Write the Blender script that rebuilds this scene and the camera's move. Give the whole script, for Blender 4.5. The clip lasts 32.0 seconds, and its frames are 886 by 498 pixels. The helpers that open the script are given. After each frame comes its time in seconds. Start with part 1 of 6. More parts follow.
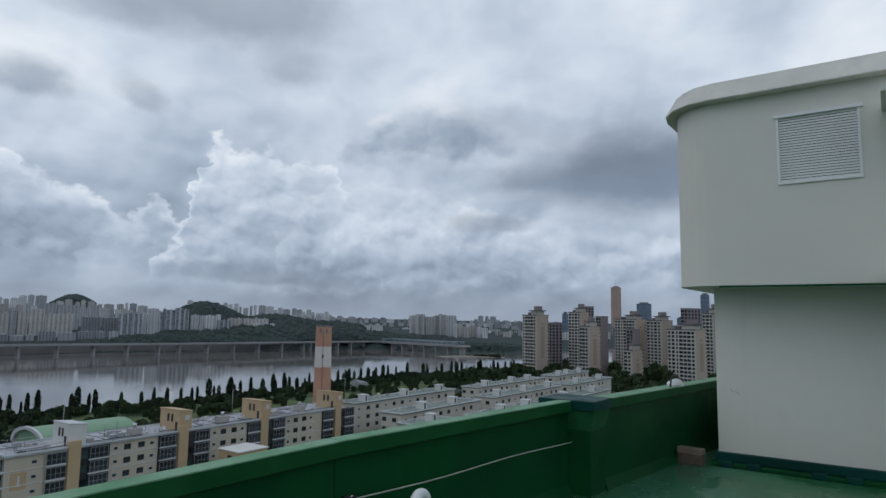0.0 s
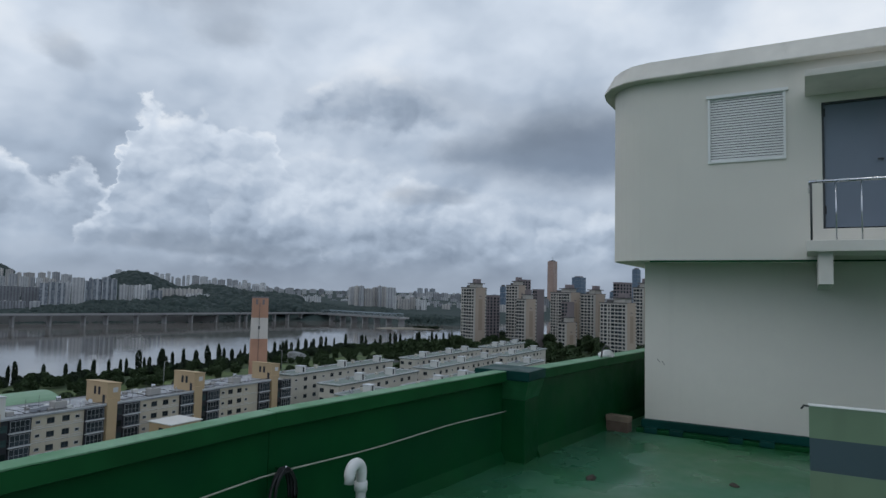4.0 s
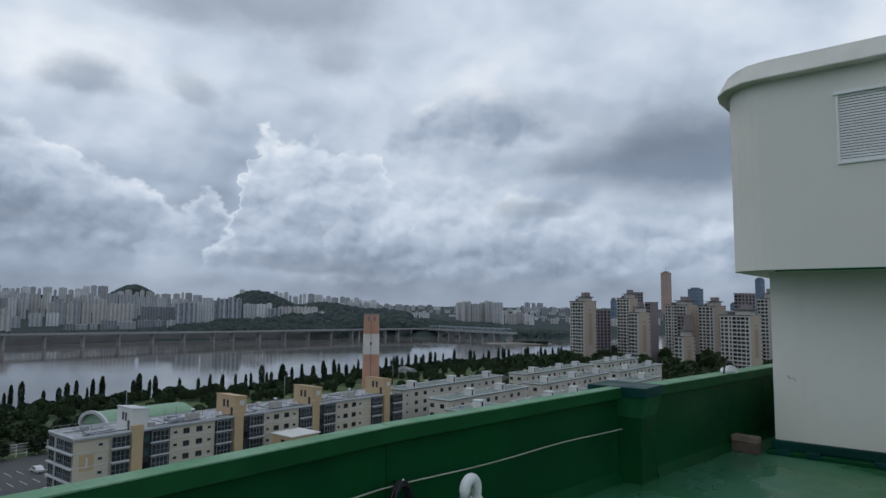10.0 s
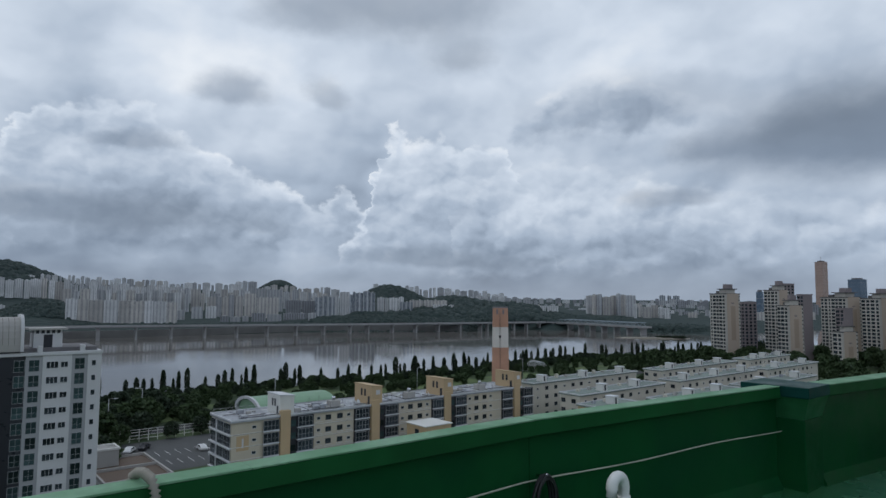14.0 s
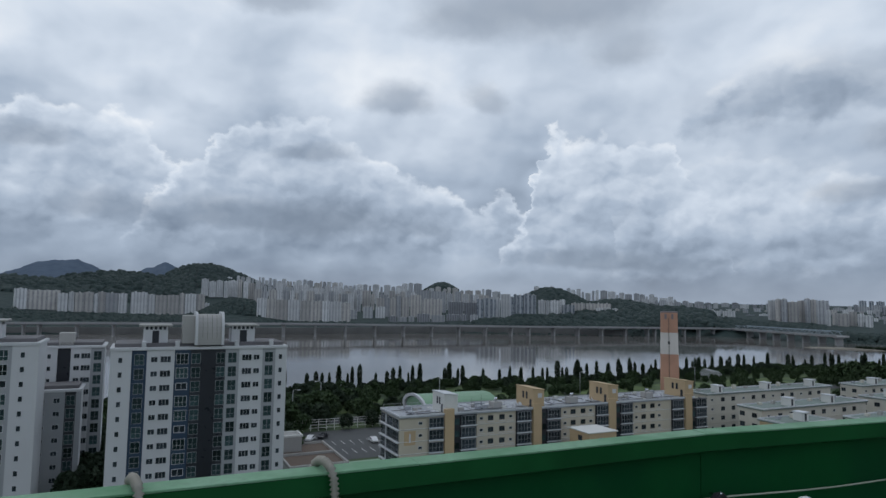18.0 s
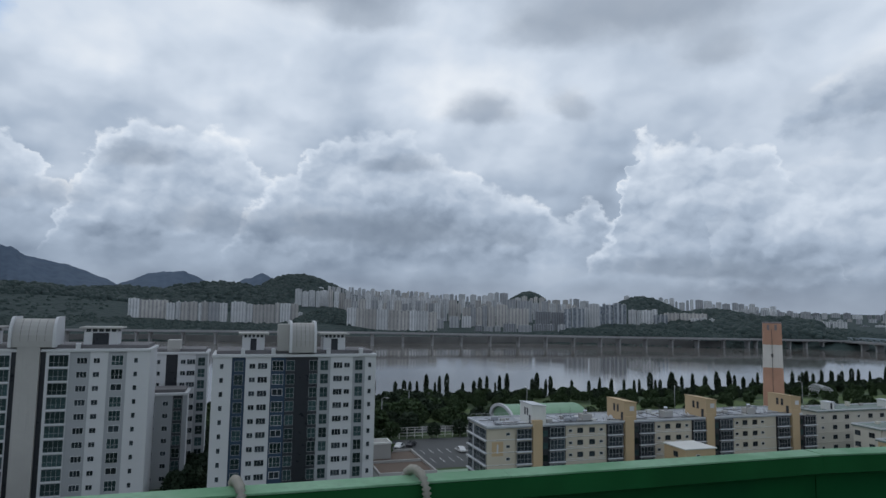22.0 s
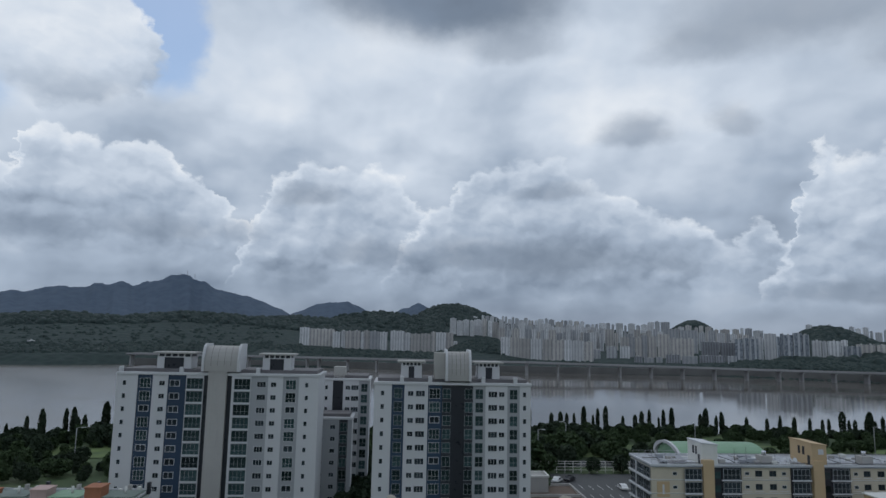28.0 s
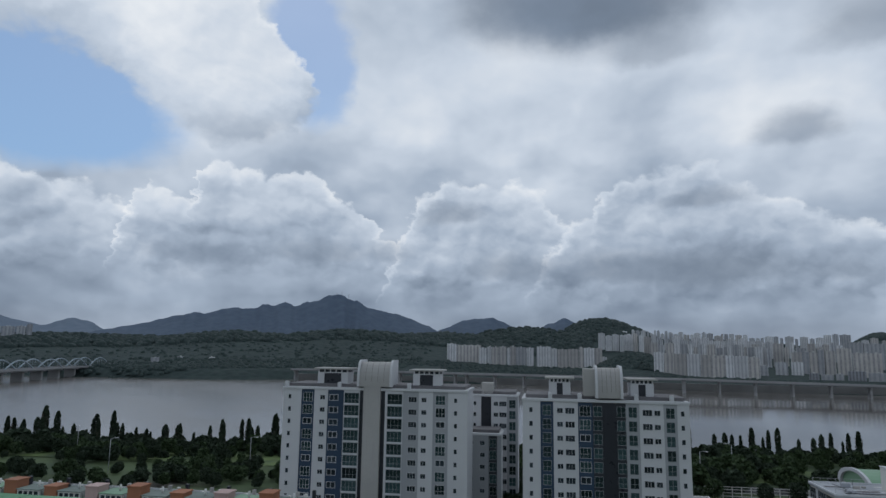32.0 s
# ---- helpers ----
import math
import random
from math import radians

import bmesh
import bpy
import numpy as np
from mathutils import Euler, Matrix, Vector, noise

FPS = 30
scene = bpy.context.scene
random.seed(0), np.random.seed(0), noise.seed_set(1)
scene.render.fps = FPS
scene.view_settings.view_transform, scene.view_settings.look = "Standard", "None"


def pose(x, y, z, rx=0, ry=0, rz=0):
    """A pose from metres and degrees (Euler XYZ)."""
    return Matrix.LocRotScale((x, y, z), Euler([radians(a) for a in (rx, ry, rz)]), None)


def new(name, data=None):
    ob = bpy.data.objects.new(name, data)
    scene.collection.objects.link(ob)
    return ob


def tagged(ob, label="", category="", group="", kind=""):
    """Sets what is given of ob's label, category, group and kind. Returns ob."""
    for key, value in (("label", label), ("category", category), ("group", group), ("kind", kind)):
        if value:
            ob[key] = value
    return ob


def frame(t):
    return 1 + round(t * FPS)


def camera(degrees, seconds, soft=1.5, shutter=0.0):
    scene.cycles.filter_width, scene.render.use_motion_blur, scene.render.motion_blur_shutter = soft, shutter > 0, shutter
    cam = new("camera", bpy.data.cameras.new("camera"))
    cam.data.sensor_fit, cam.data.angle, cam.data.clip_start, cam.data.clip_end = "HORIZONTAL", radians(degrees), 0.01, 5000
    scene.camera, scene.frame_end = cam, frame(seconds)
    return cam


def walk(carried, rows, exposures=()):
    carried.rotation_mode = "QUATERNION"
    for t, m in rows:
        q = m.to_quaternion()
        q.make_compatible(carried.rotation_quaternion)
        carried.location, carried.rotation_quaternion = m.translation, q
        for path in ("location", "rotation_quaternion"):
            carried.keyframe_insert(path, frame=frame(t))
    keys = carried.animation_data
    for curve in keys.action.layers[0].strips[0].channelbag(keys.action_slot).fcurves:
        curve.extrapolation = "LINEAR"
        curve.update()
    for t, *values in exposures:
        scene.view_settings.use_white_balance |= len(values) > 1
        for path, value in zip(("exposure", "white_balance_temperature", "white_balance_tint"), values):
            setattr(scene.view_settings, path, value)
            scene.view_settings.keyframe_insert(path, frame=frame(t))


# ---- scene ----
# Seconds, yaw, pitch, roll and eye: the camera is held almost at one spot on a roof and swung to the left.
TURN = (
    (0.0, -1.13, 6.28, -0.85, 0.076, 0.018, 41.022), (0.5, -3.92, 5.93, -1.28, 0.085, 0.022, 41.022), (1.0, -5.49, 5.74, -1.07, 0.090, 0.024, 41.022),
    (1.5, -6.16, 5.33, -0.85, 0.090, 0.024, 41.022), (2.0, -5.94, 4.87, -1.18, 0.090, 0.025, 41.020), (2.5, -6.40, 4.29, -1.42, 0.090, 0.026, 41.018),
    (3.0, -6.48, 4.08, -1.48, 0.091, 0.031, 41.016), (3.5, -6.47, 3.85, -1.28, 0.090, 0.041, 41.015), (5.5, -6.87, 4.16, -1.51, 0.088, 0.046, 41.014),
    (6.0, -6.80, 3.92, -1.12, 0.088, 0.042, 41.016), (6.5, -6.57, 3.86, -0.77, 0.091, 0.036, 41.017), (7.0, -6.47, 4.17, -0.79, 0.093, 0.035, 41.017),
    (7.5, -6.48, 3.75, -0.88, 0.090, 0.039, 41.017), (8.0, -5.73, 3.42, -1.14, 0.085, 0.041, 41.017), (8.5, -2.95, 3.57, -1.05, 0.081, 0.038, 41.017),
    (9.0, -0.74, 4.04, -0.77, 0.078, 0.026, 41.018), (9.5, 1.26, 4.55, -0.54, 0.072, 0.010, 41.020), (10.0, 3.00, 5.09, -0.46, 0.063, -0.007, 41.022),
    (10.5, 5.32, 4.95, -0.52, 0.054, -0.020, 41.021), (11.0, 7.45, 4.63, -0.80, 0.046, -0.024, 41.018), (11.5, 9.40, 4.14, -0.93, 0.038, -0.019, 41.015),
    (12.0, 11.40, 4.60, -0.72, 0.030, -0.007, 41.012), (12.5, 13.03, 4.96, -0.54, 0.016, 0.011, 41.008), (13.0, 13.75, 5.14, -0.66, -0.007, 0.026, 41.006),
    (13.5, 13.39, 4.95, -0.55, -0.033, 0.027, 41.007), (14.0, 14.41, 4.42, -0.30, -0.046, 0.017, 41.012), (14.5, 19.04, 5.26, -0.74, -0.035, -0.002, 41.021),
    (15.0, 21.76, 5.79, -0.85, -0.011, -0.025, 41.031), (15.5, 23.72, 4.69, -1.08, 0.004, -0.040, 41.038), (17.5, 28.32, 4.44, -0.53, -0.002, -0.037, 41.037),
    (18.0, 28.72, 4.48, -0.89, -0.021, -0.027, 41.033), (18.5, 30.55, 4.24, -0.79, -0.039, -0.018, 41.031), (19.0, 33.71, 4.59, -0.77, -0.051, -0.014, 41.030),
    (19.5, 35.15, 4.76, -0.74, -0.056, -0.015, 41.031), (20.0, 35.26, 4.93, -0.63, -0.056, -0.017, 41.031), (20.5, 34.86, 4.74, -0.87, -0.057, -0.018, 41.032),
    (21.0, 35.31, 4.58, -0.87, -0.059, -0.017, 41.032), (21.5, 35.73, 4.75, -1.03, -0.060, -0.017, 41.031), (22.0, 36.40, 5.21, -0.95, -0.060, -0.016, 41.031),
    (22.5, 34.56, 5.40, -0.99, -0.060, -0.016, 41.031), (23.0, 33.88, 5.51, -0.80, -0.060, -0.016, 41.031), (23.5, 34.32, 5.48, -0.87, -0.065, -0.014, 41.031),
    (24.0, 36.57, 5.50, -1.02, -0.077, -0.006, 41.029), (24.5, 39.05, 5.56, -1.04, -0.091, 0.004, 41.026), (25.0, 42.33, 6.02, -1.16, -0.093, 0.009, 41.023),
    (25.5, 46.11, 6.81, -0.87, -0.081, 0.009, 41.019), (26.0, 47.96, 7.21, -0.99, -0.062, 0.007, 41.015), (26.5, 48.57, 7.78, -1.05, -0.041, 0.005, 41.010),
    (28.5, 51.59, 7.30, -1.07, -0.020, 0.002, 41.005), (29.0, 53.70, 7.28, -0.99, -0.007, 0.001, 41.002), (29.5, 54.89, 7.53, -1.08, -0.003, 0.000, 41.001),
    (30.0, 56.94, 7.88, -1.02, -0.002, 0.000, 41.001), (30.5, 58.77, 8.19, -0.85, -0.002, 0.000, 41.000), (31.0, 60.35, 7.99, -0.75, -0.001, 0.000, 41.000),
    (31.5, 61.45, 8.27, -0.86, -0.001, 0.000, 41.000), (32.0, 62.94, 8.74, -0.79, -0.001, 0.000, 41.000))
cam = camera(69.5, 32.0)
walk(cam, [(t, pose(ex, ey, ez, 90 + p, r, y)) for t, y, p, r, ex, ey, ez in TURN],
     exposures=[(0.0, 0.0), (9.0, 0.0), (24.0, 0.0), (32.0, -0.12)])


# ---- node helpers ----
class Nodes:
    """Short hand for building node trees."""

    def __init__(self, tree):
        self.t = tree
        tree.nodes.clear()

    def add(self, node, ins=None, **props):
        n = self.t.nodes.new(node)
        self.set_up(n, **props)
        for k, v in (ins or {}).items():
            self.put(n.inputs[k], v)
        return n

    @staticmethod
    def set_up(n, operation=None, kind=None, feature=None, data_type=None, blend_type=None, invert=None, sky=None):
        if operation:
            n.operation = operation
        if kind:
            n.interpolation_type = kind
        if feature:
            n.feature = feature
        if data_type:
            n.data_type = data_type
        if blend_type:
            n.blend_type = blend_type
        if invert:
            n.invert = invert
        if sky:
            n.sky_type, n.sun_disc, n.sun_elevation, n.sun_rotation = "NISHITA", False, sky[0], sky[1]

    def put(self, sock, v):
        if isinstance(v, bpy.types.NodeSocket):
            self.t.links.new(v, sock)
        elif isinstance(v, bpy.types.Node):
            self.t.links.new(v.outputs[0], sock)
        else:
            sock.default_value = v

    def math(self, op, a, b=0.0, c=0.0, clamp=False):
        n = self.add("ShaderNodeMath", {0: a, 1: b, 2: c}, operation=op)
        n.use_clamp = clamp
        return n.outputs[0]

    def vec(self, op, a, b=(0, 0, 0)):
        n = self.add("ShaderNodeVectorMath", {0: a}, operation=op)
        if op == "SCALE":
            self.put(n.inputs["Scale"], b)
        else:
            self.put(n.inputs[1], b)
        return n.outputs["Value"] if op in ("LENGTH", "DOT_PRODUCT", "DISTANCE") else n.outputs[0]

    def noise(self, v, scale, detail=4.0, rough=0.55, warp=0.0):
        return self.add("ShaderNodeTexNoise", {"Vector": v, "Scale": scale, "Detail": detail, "Roughness": rough,
                                               "Distortion": warp}).outputs["Fac"]

    def span(self, v, a, b, lo=0.0, hi=1.0, smooth=True):
        return self.add("ShaderNodeMapRange", {0: v, 1: a, 2: b, 3: lo, 4: hi},
                        kind="SMOOTHSTEP" if smooth else "LINEAR").outputs[0]

    def mix(self, f, a, b, blend="MIX"):
        n = self.add("ShaderNodeMix", data_type="RGBA", blend_type=blend)
        for k, v in ((0, f), (6, a), (7, b)):
            if isinstance(v, tuple) and len(v) == 3:
                v = (*v, 1.0)
            self.put(n.inputs[k], v)
        return n.outputs[2]


# ---- world: broken cloud over a blue sky, sun high and veiled ----
SUN_EL, SUN_AZ = 62.0, 60.0
world = bpy.data.worlds.new("sky")
scene.world = world
world.use_nodes = True


def build_sky():
    N = Nodes(world.node_tree)
    way = N.add("ShaderNodeTexCoord").outputs["Generated"]
    x, y, z = N.add("ShaderNodeSeparateXYZ", {0: way}).outputs
    sky = N.add("ShaderNodeTexSky", sky=(radians(SUN_EL), radians(-SUN_AZ)))
    blue = N.vec("SCALE", sky.outputs[0], 0.125)
    # azimuth (to the left) and elevation, in degrees
    az = N.math("MULTIPLY", N.math("ARCTAN2", N.math("MULTIPLY", x, -1.0), y), 57.2958)
    el = N.math("MULTIPLY", N.math("ARCSINE", z), 57.2958)
    flat = N.add("ShaderNodeCombineXYZ", {0: az, 1: N.math("MULTIPLY", el, 1.35), 2: 0.0}).outputs[0]
    soft = N.add("ShaderNodeTexNoise", {"Vector": flat, "Scale": 0.09, "Detail": 5.0, "Roughness": 0.55}).outputs["Color"]
    fine = N.add("ShaderNodeTexNoise", {"Vector": flat, "Scale": 0.6, "Detail": 4.0, "Roughness": 0.55}).outputs["Color"]
    ws = N.vec("SUBTRACT", soft, (0.5, 0.5, 0.5))
    wf = N.vec("SUBTRACT", fine, (0.5, 0.5, 0.5))
    p = N.vec("ADD", N.vec("ADD", flat, N.vec("SCALE", ws, 3.0)), N.vec("SCALE", wf, 1.5))

    def billow(v):
        """Cauliflower heaps at several sizes."""
        return N.math("SUBTRACT", 1.0, N.add("ShaderNodeTexVoronoi", {"Vector": v, "Scale": 0.27, "Detail": 2.0, "Roughness": 0.42,
                                                                  "Lacunarity": 2.2}).outputs["Distance"])

    heap = billow(p)
    lit = N.math("SUBTRACT", heap, billow(N.vec("ADD", p, (0.4, 0.8, 0.0))))
    veil = N.noise(N.vec("ADD", flat, N.vec("SCALE", ws, 9.0)), 0.062, 4.0, 0.45)
    wx, wy, _ = N.add("ShaderNodeSeparateXYZ", {0: N.vec("ADD", N.vec("SCALE", ws, 6.0), N.vec("SCALE", wf, 1.6))}).outputs
    azw, elw = N.math("ADD", az, wx), N.math("ADD", el, N.math("MULTIPLY", wy, 0.5))
    nx, ny, _ = N.add("ShaderNodeSeparateXYZ", {0: N.vec("ADD", N.vec("SCALE", ws, 1.0), N.vec("SCALE", wf, 3.2))}).outputs
    azn, eln = N.math("ADD", az, nx), N.math("ADD", el, N.math("MULTIPLY", ny, 0.7))
    turn = N.span(azn, -40.0, 120.0, 0.0, 1.0, False)

    def grey(v):
        """The colour of cloud for a brightness: slate below, warm white on top."""
        r = N.add("ShaderNodeValToRGB", {0: v})
        e = r.color_ramp.elements
        e[0].position, e[0].color = 0.0, (0.09, 0.112, 0.145, 1)
        e[1].position, e[1].color = 1.0, (0.87, 0.91, 0.96, 1)
        for pos, col in ((0.25, (0.205, 0.262, 0.35, 1)), (0.5, (0.39, 0.472, 0.59, 1)), (0.75, (0.62, 0.70, 0.81, 1))):
            r.color_ramp.elements.new(pos).color = col
        return r.outputs[0]

    def line(stops, closed=True):
        """An elevation for every azimuth: a cloud's outline."""
        r = N.add("ShaderNodeValToRGB", {0: turn})
        e = r.color_ramp.elements
        ends = (min(stops)[0] - 0.4, 0.0), (max(stops)[0] + 0.4, 0.0)
        for i, (a, h) in enumerate(sorted(stops + (ends if closed else ()))):
            s = e[i] if i < 2 else e.new(1.0)
            s.position = (a + 40.0) / 160.0
            s.color = (h / 60.0, h / 60.0, h / 60.0, 1)
        return N.math("MULTIPLY", N.add("ShaderNodeSeparateColor", {0: r.outputs[0]}).outputs[0], 60.0)

    def oval(a, e, ra, re):
        """Distance from a belly's heart; its underside is the sharper edge."""
        da = N.math("DIVIDE", N.math("SUBTRACT", azw, a), ra)
        de = N.math("DIVIDE", N.math("SUBTRACT", elw, e), re)
        de = N.math("MAXIMUM", N.math("MULTIPLY", de, 0.75), N.math("MULTIPLY", de, -1.35))
        return N.math("SQRT", N.math("ADD", N.math("MULTIPLY", da, da), N.math("MULTIPLY", de, de)))

    # high veil with soft bellies
    base = N.math("ADD", N.span(el, 2.0, 19.0, 0.36, 0.74, False), N.math("MULTIPLY", N.math("SUBTRACT", veil, 0.5), 0.85))
    # low layered cloud, banks lit along their tops
    low = N.add("ShaderNodeCombineXYZ", {0: az, 1: N.math("MULTIPLY", el, 1.5), 2: 7.0}).outputs[0]
    low = N.vec("ADD", N.vec("ADD", low, N.vec("SCALE", ws, 3.0)), N.vec("SCALE", wf, 0.8))
    bank = N.noise(low, 0.13, 3.0, 0.45)
    edge = N.math("SUBTRACT", bank, N.noise(N.vec("ADD", low, (0.7, 1.5, 0.0)), 0.13, 3.0, 0.45))
    near = N.span(el, 26.0, 12.0, 0.4, 1.0)
    base = N.math("ADD", base, N.math("MULTIPLY", near, N.math("MULTIPLY_ADD", N.math("SUBTRACT", bank, 0.5), 0.35, N.math("MULTIPLY", edge, 0.45))))
    base = N.math("SUBTRACT", base, N.span(el, 32.0, 55.0, 0.0, 0.34))
    col = grey(base)
    # blue gaps
    hole = None
    for a, e, ra, re, k in SKY_GAPS:
        h = N.math("MULTIPLY", N.span(oval(a, e, ra, re), 1.1, 0.65), k)
        hole = h if hole is None else N.math("MAXIMUM", hole, h)
    hole = N.math("MULTIPLY", hole, N.span(veil, 0.72, 0.56))
    col = N.mix(hole, col, N.mix(N.span(el, 30.0, 8.0, 0.2, 0.6), blue, (0.22, 0.42, 0.72)))
    # the great bright cloud that hangs over the gap
    under = N.math("SUBTRACT", eln, line(SKY_ROOF_UNDER, False))
    above = N.math("SUBTRACT", line(SKY_ROOF_ABOVE, False), eln)
    d = N.math("ADD", N.math("MINIMUM", N.math("MULTIPLY", under, 0.45), above), N.math("MULTIPLY", N.math("SUBTRACT", heap, 0.6), 1.0))
    v = N.math("ADD", N.math("ADD", 0.62, N.span(under, 0.0, 8.0, -0.08, 0.24)), N.math("MULTIPLY_ADD", lit, 0.13, N.math("MULTIPLY", N.math("SUBTRACT", veil, 0.5), 0.7)))
    v = N.math("ADD", v, N.math("MULTIPLY", N.span(above, 2.0, 0.0), 0.16))
    col = N.mix(N.span(d, -0.1, 0.9, 0.0, 0.97), col, grey(v))
    # heaped clouds: outline, base, softness of the edge, brightness
    for stops, foot, blur, k in SKY_HEAPS:
        top = line(stops)
        d = N.math("ADD", N.math("SUBTRACT", top, eln), N.math("MULTIPLY", N.math("SUBTRACT", heap, 0.62), 1.5))
        rise = N.math("DIVIDE", N.math("SUBTRACT", el, foot), N.math("MAXIMUM", N.math("SUBTRACT", top, foot), 2.0))
        alpha = N.math("MULTIPLY", N.span(d, 0.0, blur), N.span(N.math("ADD", eln, N.math("MULTIPLY", wy, 0.5)), foot - 2.2, foot + 0.6))
        v = N.math("ADD", N.span(rise, 0.0, 1.05, k - 0.17, k + 0.12, False), N.math("MULTIPLY_ADD", edge, 0.42, N.math("MULTIPLY", lit, 0.26)))
        v = N.math("ADD", v, N.math("MULTIPLY", N.span(d, 2.4, 0.1), 0.17))
        v = N.math("ADD", v, N.math("MULTIPLY", N.math("SUBTRACT", bank, 0.5), 0.42))
        col = N.mix(N.math("MULTIPLY", alpha, 0.93), col, grey(v))
    # dark bellies in front
    for a, e, ra, re, k in SKY_DARK + SKY_DARK_LOW:
        m = N.math("MULTIPLY", N.span(oval(a, e, ra, re), 1.25, 0.3), k)
        dark = grey(N.math("ADD", 0.21, N.math("MULTIPLY", N.math("SUBTRACT", veil, 0.5), 0.5)))
        col = N.mix(m, col, dark)
    haze = N.span(el, 4.0, 0.0, 0.0, 0.6)
    col = N.mix(haze, col, (0.30, 0.35, 0.43))
    bg = N.add("ShaderNodeBackground", {"Color": col, "Strength": 1.0})
    N.add("ShaderNodeOutputWorld", {"Surface": bg.outputs[0]})


# outlines as azimuth and elevation; then foot, softness, brightness
SKY_HEAPS = (
    (((118, 11), (104, 13.2), (98.8, 14), (97.4, 14), (95.1, 13.1), (91.1, 12.3), (87, 10), (84, 4)), 6.5, 0.7, 0.62),
    (((91.5, 5), (89.8, 12.0), (89.1, 13.9), (87.4, 13.7), (84.8, 12.6), (84.4, 15.5), (82.6, 16.9), (81.1, 16.1), (77.7, 15.7),
      (74.7, 15.9), (72.6, 13.8), (70, 12.7), (68.4, 10.7), (66.3, 8.6), (62, 4)), 7.0, 0.6, 0.62),
    (((69, 5), (65.8, 13.2), (64.4, 14.6), (62.5, 16.0), (60.3, 14.9), (56.9, 15.4), (53.6, 14.1), (52.3, 12.4), (48, 5)), 5.5, 0.9, 0.60),
    (((56, 5), (51.4, 12), (49.4, 12.6), (48.5, 14.8), (47.5, 15.9), (46.1, 15.6), (43.3, 16.6), (41.8, 16.1), (40.5, 16.5), (37.7, 15),
      (34.6, 13.4), (32.3, 11.7), (28.9, 11), (26.9, 9.6), (25, 9.2), (23.4, 11), (22.2, 8.9), (18, 5)), 5.2, 1.0, 0.58),
    (((24, 4), (21, 9.0), (20.4, 13.9), (18.8, 16.2), (17.5, 14.9), (16.2, 14.7), (14.4, 15.4), (12.8, 14), (12.1, 14.7), (10.5, 14.9),
      (9, 14.7), (8.2, 13.2), (6.6, 11), (4, 6)), 3.6, 1.0, 0.63),
    (((14, 8), (9.5, 13), (4.9, 13.4), (0.5, 12.6), (-5, 11.5), (-12, 10), (-24, 8), (-34, 6)), 3.6, 2.6, 0.62),
    (((10, 14), (7.5, 17.5), (5, 18.6), (2.8, 20.3), (0, 20.6), (-4, 19.5), (-9, 17), (-14, 14)), 15.2, 2.0, 0.66))
SKY_ROOF_UNDER = ((120, 24), (100, 21.2), (94.7, 21), (92.2, 20.4), (89.9, 18), (87.1, 16.5), (82.5, 15.5), (77, 17), (74.2, 21.2), (72, 25))
SKY_ROOF_ABOVE = ((72, 17), (74.2, 21.3), (75.9, 24.4), (78.3, 26.6), (80.5, 29), (86, 38), (100, 58))
# azimuth, elevation, half widths, weight
SKY_DARK = ((19, 25.4, 12.5, 4.2, 0.66), (12.8, 21.2, 4, 1.8, 0.4), (33.1, 16.8, 4.0, 1.5, 0.6), (24.9, 17.4, 2.2, 1.4, 0.4),
            (-2, 16.3, 10, 2.2, 0.34), (-18.5, 11.9, 12, 4.2, 0.95), (-9, 12.2, 4, 1.4, 0.5), (50.0, 28.6, 12, 5.0, 1.0), (51.0, 28.8, 10, 4.0, 0.6),
            (44, 24.8, 4.5, 1.5, 0.4), (27.7, 23.4, 5, 1.8, 0.4), (82, 17.8, 4, 1.6, 0.25))
SKY_DARK_LOW = ((40.5, 12.2, 4, 0.9, 0.45), (62.5, 11.7, 3, 1.1, 0.5), (45, 6.3, 12, 1.7, 0.66), (57, 6.8, 4.5, 1.4, 0.55),
                (14, 3.4, 12, 0.9, 0.5), (-5, 8.1, 4.5, 0.9, 0.45), (84, 7.5, 5, 1.1, 0.45), (74.5, 8.3, 5, 1.0, 0.45), (68, 8.5, 2.5, 1.0, 0.35), (30, 6.2, 3, 0.8, 0.3))
SKY_GAPS = ((96, 17.5, 11, 6, 1.0), (75.5, 24, 4, 7, 0.85))
build_sky()

sun = new("sun", bpy.data.lights.new("sun", "SUN"))
sun.data.energy, sun.data.angle, sun.data.color = 0.35, radians(14), (1.0, 0.96, 0.9)
sun.matrix_world = pose(0, 0, 300, 90 - SUN_EL, 0, SUN_AZ + 180)


